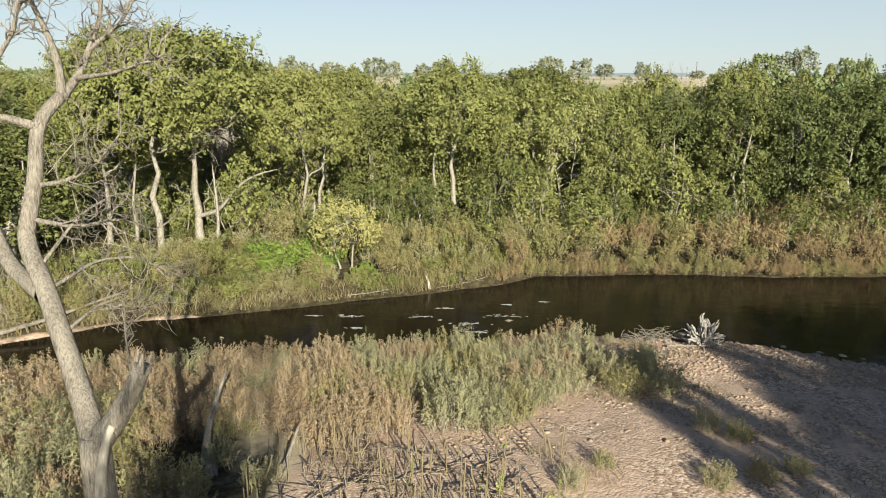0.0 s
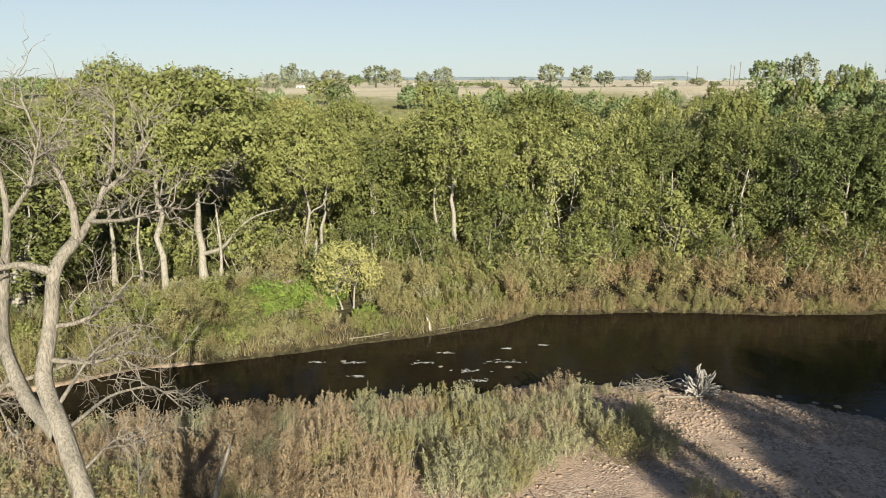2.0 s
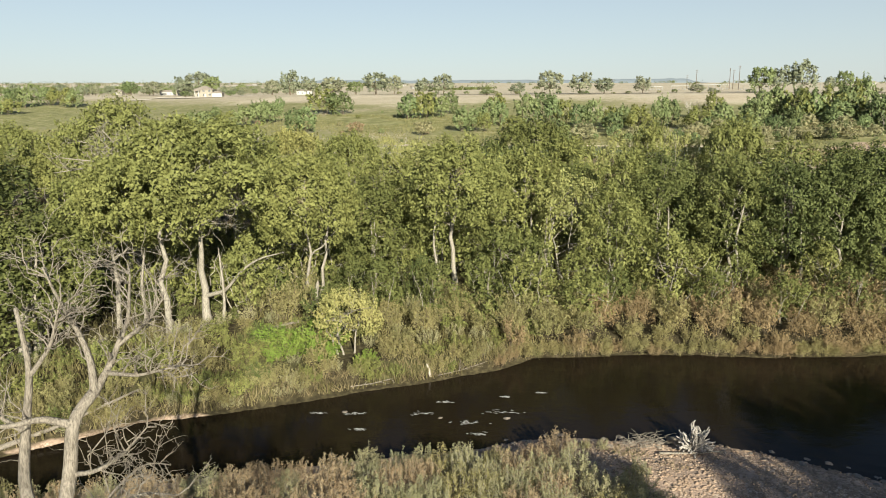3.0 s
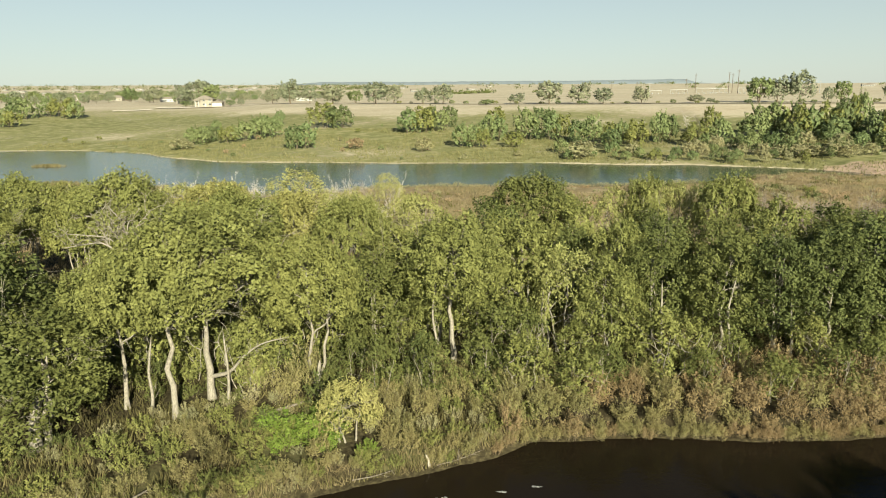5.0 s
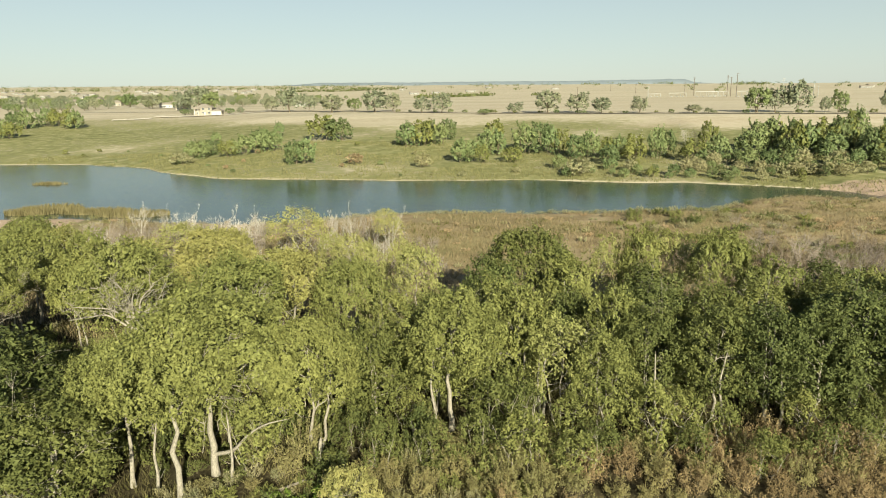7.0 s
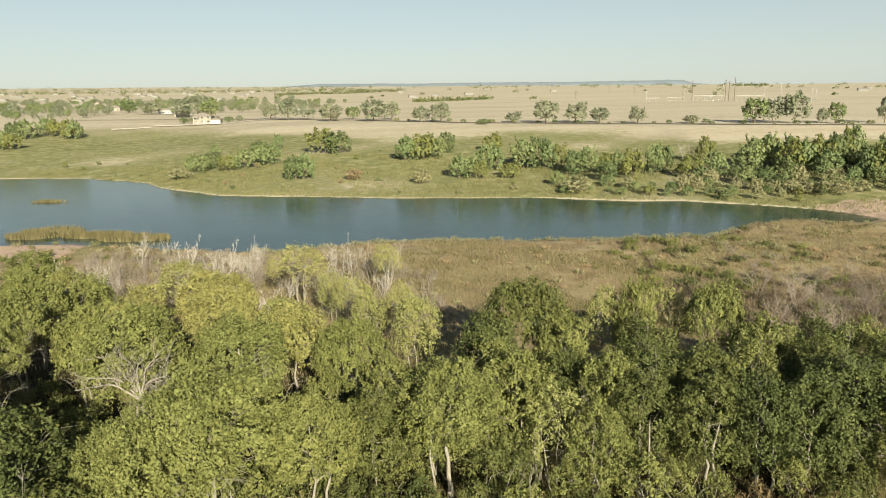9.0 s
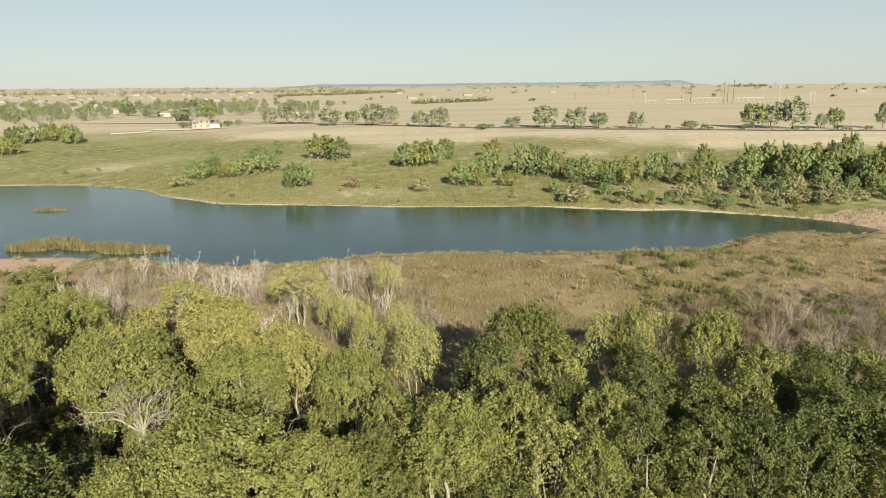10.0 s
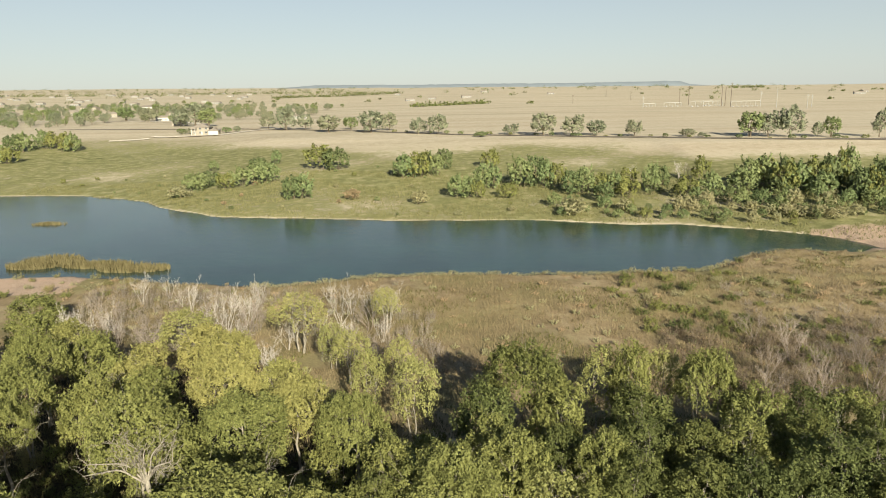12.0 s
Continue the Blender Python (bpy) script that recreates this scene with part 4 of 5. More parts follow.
for i, (x, y, w, h) in enumerate(SLOPE + SLOPE_RIGHT):
    n = 2 if w > 9 else 1
    for k in range(n):
        kind = FB[2] if g.random() < 0.2 else FB[int(g.random() < 0.3)]
        plant(kind, x + (k - (n - 1) / 2) * w * 0.42, y + g.uniform(-2, 2), g.uniform(0, 360), w / 3.9 / (1.0 + 0.45 * (n - 1)), h / 3.6 / (w / 3.9 / (1.0 + 0.45 * (n - 1))) * g.uniform(0.85, 1.1))
for x, y, w, h in SLOPE_PALE:
    plant(FB[3], x, y, g.uniform(0, 360), w / 4.4, h / 4.0 / (w / 4.4))
for x, y in scatter(g, 260, (-190, 100, 225, 345), 13, lambda x, y: 6 < y - float(line(POND_FAR, x)) < 95):
    plant(FB[(0, 2, 3, 1, 4)[g.integers(5)]], x, y, g.uniform(0, 360), g.uniform(0.22, 0.6), g.uniform(0.6, 1.0))
for x, y in scatter(g, 200, (-112, -58, 138, 161), 4.5, lambda x, y: y < float(line(POND_NEAR, x)) - 1 and waves(x, y, 7, 4) > -0.2):
    plant((OLIVE, SAGE, WILLOW)[g.integers(3)][g.integers(2)], x, y, g.uniform(0, 360), g.uniform(0.6, 1.2), g.uniform(0.5, 0.8))
plant(FB[4], -33, 263, 0, 1.6, 0.62)
plant(FB[4], -82, 261, 0, 0.5, 0.8)
for x, y in scatter(g, 900, (40, 165, 205, 290), 5.0, lambda x, y: 5 < y - float(line(POND_FAR, x)) < 22 + 30 * smooth(60, 120, x) if x < 118 else 205 < y < 262):
    plant(FB[(0, 1, 2, 0, 1, 3)[g.integers(6)] if x < 100 or y < 225 or g.random() < 0.4 else g.integers(2)], x, y, g.uniform(0, 360), g.uniform(0.45, 1.2) + 0.3 * (x > 100) * (y > 222), g.uniform(0.8, 1.2))
for x, y, s in ((80, 285, 1.0), (98, 278, 1.25), (101, 277, 1.1), (150, 236, 1.3), (84, 262, 0.9)):
    plant(BT[int(x) % 2], x, y, x * 13, s)

# ---- trees along the far road and about the house ----
FT = [prototype("field_tree", "broad grey-green tree at the edge of a dry field", "tree", "field trees",
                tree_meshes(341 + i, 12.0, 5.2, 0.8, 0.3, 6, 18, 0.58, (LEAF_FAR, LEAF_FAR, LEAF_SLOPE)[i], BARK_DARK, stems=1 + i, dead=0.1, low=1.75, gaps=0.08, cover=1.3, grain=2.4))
      for i in range(3)]
ROW = ((-136, 560, 14, 13), (-115, 530, 19, 19), (-101, 530, 14, 14), (-77, 490, 19, 13), (-65, 520, 13, 11), (-46, 480, 20, 16), (-35, 500, 13, 14), (-13, 460, 14, 11), (0, 452, 14, 14), (26, 424, 10, 4), (46, 440, 12, 7), (64, 425, 17, 15),
       (82, 421, 16, 13), (95, 417, 13, 10), (114, 405, 12, 10), (141, 392, 10, 5), (148, 389, 6, 3), (174, 387, 16, 16), (183, 384, 14, 15), (193, 380, 17, 18), (206, 377, 6, 9), (213, 376, 10, 13), (237, 372, 10, 16))
HOUSE_TREES = ((-343, 772, 21, 17), (-308, 747, 20, 16), (-229, 620, 17, 17), (-215, 620, 26, 22), (-200, 610, 17, 19), (-256, 893, 15, 15), (-186, 507, 8, 5), (-156, 515, 8, 5), (-181, 508, 6, 5), (-150, 522, 6, 5))
for x, y, w, h in ROW + HOUSE_TREES:
    plant(FT[g.integers(3)], x, y, g.uniform(0, 360), w / 12.4, h / 13.8 / (w / 12.4))
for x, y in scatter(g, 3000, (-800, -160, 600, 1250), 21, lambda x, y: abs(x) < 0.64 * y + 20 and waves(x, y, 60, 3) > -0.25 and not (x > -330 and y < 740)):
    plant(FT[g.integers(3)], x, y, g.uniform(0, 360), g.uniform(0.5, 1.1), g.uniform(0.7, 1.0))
for k in range(9):
    plant(FT[k % 3], -531 + 11.2 * k, 834 + (k % 2), k * 50, 0.36, 1.1, "small young tree in a row beside a lane")
for k in range(26):
    x = -30 + 280 * (k + g.uniform(-0.4, 0.4)) / 26
    plant(FB[g.integers(3)], x, float(np.interp(x, (-30, 9, 76, 133, 186, 231, 260), (478, 452, 421, 390, 371, 363, 358))), g.uniform(0, 360), g.uniform(0.5, 1.1), g.uniform(0.4, 0.7))

# ---- house, town and power line ----
WALL = plain_material("house_wall", (0.29, 0.26, 0.21), 0.8, 0.08, 1.2)
ROOF = plain_material("roof_shingle", (0.259, 0.223, 0.180), 0.85, 0.2, 2.0)
PANE = plain_material("window_pane", (0.05, 0.06, 0.07), 0.12, 0.1, 1.0)
WHITE = plain_material("white_paint", (0.446, 0.432, 0.396), 0.6, 0.05, 1.5)
DULL = plain_material("weathered_wall", (0.27, 0.26, 0.235), 0.85, 0.15, 0.4)
STEEL = plain_material("galvanised_steel", (0.29, 0.29, 0.275), 0.6, 0.15, 0.6)
POLE = wood_material("creosoted_pole", (0.072, 0.058, 0.043), (0.158, 0.130, 0.101), 3.0)
DIRT = plain_material("dirt_track", (0.64, 0.57, 0.46), 0.95, 0.12, 0.3)
TRAIL = plain_material("trodden_earth", (0.259, 0.194, 0.122), 0.95, 0.2, 0.8)
ASPHALT = plain_material("old_road", (0.158, 0.130, 0.101), 0.9, 0.2, 0.2)


def box_mesh(name, x0, y0, z0, x1, y1, z1, mat):
    s = Shape()
    s.box(x0, y0, z0, x1, y1, z1)
    return s.mesh(name, mat)


def hip_roof(name, x0, y0, x1, y1, z, rise, over, mat, gable=False):
    x0, y0, x1, y1 = x0 - over, y0 - over, x1 + over, y1 + over
    inset = 0.0 if gable else (y1 - y0) / 2
    ym = (y0 + y1) / 2
    v = [(x0, y0, z), (x1, y0, z), (x1, y1, z), (x0, y1, z), (x0 + inset, ym, z + rise), (x1 - inset, ym, z + rise)]
    v += [(a, b, c - 0.18) for a, b, c in v[:4]]
    f = [(0, 1, 5, 4), (1, 2, 5), (2, 3, 4, 5), (3, 0, 4), (6, 7, 1, 0), (7, 8, 2, 1), (8, 9, 3, 2), (9, 6, 0, 3), (9, 8, 7, 6)]
    return build(name, v, f, mat)


def house(label, x, y, w, d, h, rise, turn=0.0, wall=None, gable=False, storeys=1):
    ob = thing("house", label, "house", "houses", at=pose(x, y, ground_z(x, y) - 0.2, 0, 0, turn))
    part("wall", box_mesh("wall", -w / 2, -d / 2, 0, w / 2, d / 2, h, wall or WALL), ob)
    part("roof", hip_roof("roof", -w / 2, -d / 2, w / 2, d / 2, h, rise, 0.6, ROOF, gable), ob)
    n = max(2, int(w / 4))
    pane = box_mesh("window", -0.7, -0.05, 0, 0.7, 0.05, 1.3, PANE)
    rim = Shape()
    for bar in ((-0.8, -0.08, -0.1, -0.7, 0.04, 1.4), (0.7, -0.08, -0.1, 0.8, 0.04, 1.4), (-0.7, -0.08, 1.3, 0.7, 0.04, 1.4), (-0.04, -0.075, 0, 0.04, 0.0, 1.3)):
        rim.box(*bar)
    rim = rim.mesh("window_frame", WHITE)
    ledge = box_mesh("window_sill", -0.9, -0.2, -0.18, 0.9, 0.02, -0.08, WHITE)
    for s in range(storeys):
        for i in range(n):
            o = part("window", pane, ob)
            o.location = (-w / 2 + (i + 0.5) * w / n, -d / 2 - 0.01, 1.1 + 2.8 * s)
            if y < 1200:
                part("window_frame", rim, o)
                part("window_sill", ledge, o)
    o = part("door", box_mesh("door", -0.55, -0.06, 0, 0.55, 0.06, 2.1, WHITE), ob)
    o.location = (w * 0.08, -d / 2 - 0.02, 0.2)
    return ob


big = house("two-storey cream house with hipped grey-brown roof beside trees", -171, 505, 12, 10, 5.4, 2.6, 8, WALL, False, 2)
o = part("wing", box_mesh("wing", 0, -5, 0, 7, 5, 3.2, WALL), big)
o.location = (5.9, -3.0, 0)
o = part("wing_roof", hip_roof("wing_roof", 0, -5, 7, 5, 3.2, 2.2, 0.5, ROOF), big)
o.location = (5.9, -3.0, 0)
for k in (-1, 1):
    o = part("garage_door", box_mesh("garage_door", -1.6, -0.05, 0, 1.6, 0.05, 2.5, WHITE), big)
    o.location = (9.4 + 1.7 * k, -8.03, 0.2)
for x in (-5.6, -3.2):
    o = part("porch_column", box_mesh("porch_column", -0.25, -0.25, 0, 0.25, 0.25, 4.6, WHITE), big)
    o.location = (x, -7.1, 0)
o = part("porch_roof", hip_roof("porch_roof", -6.4, -7.6, -2.4, -5.05, 4.6, 1.0, 0.2, ROOF), big)
for x, y, w, d, h, r, t, lab in ((-300, 770, 17, 9, 4, 2, 4, "long pale farm shed with low roof"), (-236, 640, 12, 9, 4.5, 2.4, 12, "cream house half hidden by trees"), (-461, 1124, 34, 18, 6, 2.5, 2, "large white hall with shallow roof"),
                                 (-573, 1159, 26, 14, 5, 2.5, 0, "long low pale building"), (-510, 981, 20, 11, 5, 3, 8, "pale house with grey roof"), (-582, 957, 18, 11, 5, 3, -6, "pale house with grey roof"),
                                 (-415, 895, 15, 10, 4.5, 2.6, 5, "pale house with grey roof"), (-337, 903, 14, 9, 4.5, 2.4, -8, "pale house with grey roof"), (-362, 1020, 13, 9, 4.5, 2.5, 0, "pale house with grey roof"), (-622, 1098, 20, 12, 5, 3, 10, "pale house with grey roof"),
                                 (-150, 760, 16, 8, 4, 1.6, 3, "low pale shed in a dry field")):
    house(lab, x, y, w, d, h, r, t, WHITE if "white" in lab or "shed" in lab else WALL, "shed" in lab)
g = np.random.default_rng(33)
for x, y in scatter(g, 500, (-1500, -420, 1250, 2500), 120, lambda x, y: abs(x) < 0.66 * y):
    house("far pale house on the plain", x, y, g.uniform(12, 20), 10, g.uniform(3.5, 5), 2.6, g.uniform(-15, 15), DULL, False)
for x, y in ((-60, 1500), (-15, 1650), (70, 1750), (-120, 2100), (150, 2300), (320, 2000), (900, 1500), (1000, 1650)):
    house("far pale farm building on the plain", x, y, g.uniform(12, 24), 10, 4, 2.4, g.uniform(-15, 15), DULL, True)


def ribbon(name, pts, width, mat, label, lift=0.12):
    """A road laid over the ground."""
    p = np.asarray(pts, float)
    t = np.concatenate([[0], np.cumsum(np.linalg.norm(np.diff(p, axis=0), axis=1))])
    k = np.linspace(0, t[-1], max(4, int(t[-1] / 4)))
    c = np.stack([np.interp(k, t, p[:, i]) for i in (0, 1)], 1)
    d = np.gradient(c, axis=0)
    d /= np.linalg.norm(d, axis=1)[:, None]
    nrm = np.stack([-d[:, 1], d[:, 0]], 1) * width / 2
    v = []
    for side in (-1, -0.33, 0.33, 1):
        q = c + nrm * side
        v.append(np.stack([q[:, 0], q[:, 1], heights(q[:, 0], q[:, 1]) + lift], 1))
    n = len(k)
    f = [(s * n + i, s * n + i + 1, (s + 1) * n + i + 1, (s + 1) * n + i) for s in range(3) for i in range(n - 1)]
    return tagged(new(name, build(name, np.concatenate(v), f, mat, True)), label, "road", kind="structure")


ribbon("road_drive", ((-120, 560), (-139, 535), (-146, 520), (-153, 494), (-172, 488), (-191, 486), (-200, 490)), 5, DIRT, "pale dirt drive curving past the house", 0.3)
ribbon("road_track", ((-199, 480), (-208, 474), (-222, 470)), 5, DIRT, "pale dirt track across the grass", 0.3)
ribbon("road_lane", ((-620, 800), (-497, 790), (-396, 750), (-324, 751), (-266, 724), (-235, 680), (-215, 650)), 9, DIRT, "pale gravel lane in front of the houses", 0.5)
ribbon("road_main", ((-320, 590), (-160, 560), (-60, 500), (-29, 474), (9, 448), (76, 417), (133, 386), (186, 367), (231, 359), (420, 330)), 6, ASPHALT, "straight country road along a row of trees", 0.25)
ribbon("road_path", ((41, 144), (40.6, 134), (38.6, 122), (37.3, 115), (38.4, 107), (38, 98), (41, 88)), 0.45, TRAIL, "narrow trodden path through the meadow", 0.05)


def power_pole(label, x, y, h, arms=2, r=0.28, mat=None):
    ob = thing("power_pole", label, "power pole", "power poles", at=pose(x, y, ground_z(x, y) - 0.3, 0, 0, 20))
    s = Shape()
    s.tube([(0, 0, 0), (0, 0, h * 0.5), (0, 0, h)], (r, r * 0.8, r * 0.6), 8)
    part("pole", s.mesh("pole", mat or POLE, True), ob)
    for k in range(arms):
        part("crossarm", box_mesh("crossarm", -2.4, -0.12, 0, 2.4, 0.12, 0.3, mat or POLE), ob).location = (0, 0, h - 1.2 - 2.2 * k)
    return ob


for x, y, h, m in ((401, 961, 32, POLE), (398, 985, 29, POLE), (405, 990, 27, POLE), (373, 1045, 28, POLE), (377, 1097, 21, POLE), (276, 945, 16, STEEL), (427, 884, 24, STEEL), (436, 827, 17, STEEL), (360, 1313, 17, POLE), (376, 1576, 16, POLE), (453, 985, 20, STEEL), (230, 1200, 14, POLE), (480, 900, 16, STEEL)):
    power_pole("tall dark wooden power pole" if m is POLE else "tall pale steel power pole", x, y, h, 2, 0.55 if h > 25 else 0.4, m)


def switch_frame(x, y, w, h):
    ob = thing("substation_frame", "grey steel frame of an electrical substation", "substation", "substation", at=pose(x, y, ground_z(x, y) - 0.2, 0, 0, 10))
    leg = box_mesh("post", -0.18, -0.18, 0, 0.18, 0.18, h, STEEL)
    n = max(2, int(w / 7))
    for i in range(n + 1):
        part("post", leg, ob).location = (-w / 2 + w * i / n, 0, 0)
    part("beam", box_mesh("beam", -w / 2, -0.3, h - 0.6, w / 2, 0.3, h, STEEL), ob)
    for i in range(n):
        part("cabinet", box_mesh("cabinet", -0.8, -0.6, 0, 0.8, 0.6, 1.6, STEEL), ob).location = (-w / 2 + w * (i + 0.5) / n, 1.5, 0)


for x, y, w, h in ((302, 1002, 18, 5), (331, 990, 26, 6), (366, 976, 34, 8), (418, 952, 44, 8), (392, 1000, 30, 7)):
    switch_frame(x, y, w, h)

# far woods: small dark clumps out on the plain, and the ridge behind
g = np.random.default_rng(44)
cs, ns = [], []
spots = [(g.uniform(-2400, 1900), g.uniform(1150, 4300)) for _ in range(230)]
spots += [(-1900 + 12 * k + g.uniform(-5, 5), 2350 + 0.12 * k + g.uniform(-40, 40)) for k in range(140)]
spots += [(-420 + 5 * k, 1800 + 9 * k) for k in range(60)] + [(1120 + 6 * k, 2700 + g.uniform(-10, 10)) for k in range(22)] + [(-40 + 6 * k, 1150 + 5 * k) for k in range(22)]
for x, y in spots:
    if abs(x) > 0.68 * y:
        continue
    s = g.uniform(2, 5) * (1 + (y > 2000) * 0.7)
    d = g.normal(size=(28, 3)) * np.array((s, s, s * 0.5))
    cs.append(np.array((x, y, ground_z(x, y) + s * 0.7)) + d)
    ns.append(g.normal(size=(28, 3)) + np.array((0, -0.6, 0.5)))
v, f = leaves(g, np.concatenate(cs), np.concatenate(ns), 2.2)
tagged(new("far_trees", build("far_trees", v, f, LEAF_DARK)), "scattered dark trees far out on the plain", "trees", kind="stuff")
# the ridge's blue-grey is haze painted as a surface colour
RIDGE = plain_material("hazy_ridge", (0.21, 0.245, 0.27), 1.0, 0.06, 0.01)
xs = np.linspace(-1150, 1900, 90)
top = np.interp(xs, (-1150, -800, -300, 600, 1350, 1500, 1600, 1650, 1900), (-5, 20, 19, 22, 28, 33, 29, 10, -5)) + g.normal(size=90) * 0.8
base = heights(xs, np.full(90, 4600.0))
v = np.concatenate([np.stack([xs, np.full(90, 4560.0), base - 8], 1), np.stack([xs, np.full(90, 4640.0), base + np.maximum(top, -6)], 1), np.stack([xs, np.full(90, 4840.0), base - 10], 1)])
f = [(r * 90 + i, r * 90 + i + 1, (r + 1) * 90 + i + 1, (r + 1) * 90 + i) for r in (0, 1) for i in range(89)]
tagged(new("backdrop_ridge", build("backdrop_ridge", v, f, RIDGE, True)), "long low ridge on the horizon, blue-grey from painted haze", "hills", kind="structure")

# ---- reeds in the pond ----
def blades(g, pts, height, width, mat, name, lean=0.25):
    n = len(pts)
    a = g.uniform(0, 2 * np.pi, n)
    side = np.stack([np.cos(a), np.sin(a), np.zeros(n)], 1) * width * g.uniform(0.6, 1.4, (n, 1))
    h = height * g.uniform(0.5, 1.2, n)
    tip = pts + np.stack([g.normal(size=n) * lean * h, g.normal(size=n) * lean * h, h], 1)
    v = np.stack([pts - side, pts + side, tip], 1).reshape(-1, 3)
    return build(name, v, np.arange(3 * n).reshape(n, 3), mat)


def on_ground(x, y, lift=-0.02):
    return np.stack([x, y, heights(x, y) + lift], 1)


REED = leaf_material("reed", (0.15, 0.135, 0.060), (0.27, 0.235, 0.115), (0.27, 0.22, 0.12), 0.3, 0.7)
n = 5200
a, r = g.uniform(0, 2 * np.pi, n), np.sqrt(g.random(n))
lobe = g.integers(0, 4, n)
cx, cy = np.choose(lobe, (-101, -87, -104, -76)), np.choose(lobe, (176, 171, 171, 167))
wx, wy = np.choose(lobe, (8, 9, 6, 9)), np.choose(lobe, (6, 3.0, 3, 3.5))
p = np.stack([cx + np.cos(a) * r * wx, cy + np.sin(a) * r * wy, np.full(n, POND_Z - 0.1)], 1)
tagged(new("reed_bed", blades(g, p, 1.5, 0.16, REED, "reed_bed")), "yellow-green reed bed standing in the pond", "reeds", kind="stuff")
p = np.stack([-134 + g.normal(size=500) * 2.2, 233 + g.normal(size=500) * 1.0, np.full(500, POND_Z - 0.1)], 1)
tagged(new("reed_islet", blades(g, p, 1.0, 0.16, REED, "reed_islet")), "small yellow islet of water weed in the pond", "reeds", kind="stuff")

# ---- grass ----
BANK = leaf_material("bank_grass", (0.10, 0.10, 0.035), (0.19, 0.175, 0.07), (0.26, 0.20, 0.11), 0.2, 0.7)
MEADOW_GRASS = leaf_material("meadow_grass", (0.195, 0.148, 0.082), (0.370, 0.290, 0.180), (0.29, 0.25, 0.13), 0.25, 0.7)
SLOPE_GRASS = leaf_material("slope_grass", (0.13, 0.135, 0.05), (0.24, 0.225, 0.10), (0.30, 0.25, 0.14), 0.2, 0.7)
# weed colours darkened to paint in the shade beneath the crowns
DUSK = leaf_material("shaded_wood_weeds", (0.050, 0.054, 0.018), (0.108, 0.108, 0.040), (0.144, 0.115, 0.058), 0.2, 0.7)
def sward(name, label, n, box, keep, height, width, mat, seed, lean=0.3):
    g = np.random.default_rng(seed)
    x, y = g.uniform(box[0], box[1], n), g.uniform(box[2], box[3], n)
    k = keep(x, y)
    me = blades(g, on_ground(x[k], y[k]), height, width, mat, name, lean)
    return tagged(new(name, me), label, "grass", kind="stuff")


def fs(x, y):
    return y - line(FAR_SHORE, x)


def nsd(x, y):
    return line(NEAR_SHORE, x) - y


sward("bank_grass", "green and dry grass on the far river bank", 46000, (-32, 8, 22, 50), lambda x, y: (fs(x, y) > 0.1) & (fs(x, y) < 13) & (waves(x, y, 1.6, 2) > -0.1), 0.7, 0.03, BANK, 401)
sward("bank_straw", "dry straw hanging over the river's edge", 34000, (-32, 5, 22, 42), lambda x, y: (fs(x, y) > 0.1) & (fs(x, y) < 1.5) & (waves(x, y, 1.3, 2) > -0.15), 0.62, 0.03, STRAW, 402, 0.5)
sward("bar_grass", "thin dry grass on the gravel bar", 26000, (-14, 14, 11, 29), lambda x, y: (waves(x, y, 1.1, 5) > 0.30 + 0.35 * smooth(2, 5, x)) & (nsd(x, y) > 0.6), 0.30, 0.012, STRAW, 403)
sward("bar_weeds", "green weeds on the gravel bar", 16000, (-10, 13, 13, 29.5), lambda x, y: (waves(x, y, 1.4, 8) > 0.48) & (nsd(x, y) > 0.2), 0.22, 0.015, GRASS, 404, 0.5)
sward("meadow_grass", "tall dry grass on the meadow before the pond", 130000, (-75, 100, 70, 166), lambda x, y: (y < line(POND_NEAR, x) - 0.8) & (np.abs(x) < 0.72 * y) & (waves(x, y, 6, 6) > -0.5), 0.6, 0.05, MEADOW_GRASS, 405)
sward("meadow_green", "green grass patches on the meadow before the pond", 45000, (-60, 100, 80, 166), lambda x, y: (y < line(POND_NEAR, x) - 0.8) & (np.abs(x) < 0.72 * y) & (waves(x, y, 5, 9) > 0.35), 0.6, 0.07, GRASS, 406)
sward("wood_floor_growth", "low weeds and dry grass under the trees, coloured dark for shade", 70000, (-50, 50, 40, 80), lambda x, y: (fs(x, y) > 5) & (np.abs(x) < 0.72 * y) & (waves(x, y, 2.5, 4) > -0.3), 0.5, 0.045, DUSK, 407, 0.5)
sward("slope_grass", "rough grass on the slope beyond the pond", 90000, (-190, 150, 185, 325), lambda x, y: (y > line(POND_FAR, x) + 0.3) & (y < line(POND_FAR, x) + 85) & (waves(x, y, 9, 3) > -0.3), 0.65, 0.13, SLOPE_GRASS, 408)

# ---- foreground: dead tree, snags, driftwood, stalks ----
def limb(s, g, pts, r0, r1, sides=8, n=None, wobble=0.05, slot=0):
    """A smooth limb through a few points."""
    p = np.asarray(pts, float)
    t = np.concatenate([[0], np.cumsum(np.linalg.norm(np.diff(p, axis=0), axis=1))])
    k = np.linspace(0, t[-1], n or max(5, len(p) * 3))
    q = np.stack([np.interp(k, t, p[:, i]) for i in range(3)], 1)
    q[1:-1] = (q[:-2] + 2 * q[1:-1] + q[2:]) / 4
    s.tube(q, r0 + (r1 - r0) * (k / t[-1]) ** 0.85, sides, slot, True, wobble)
    return q


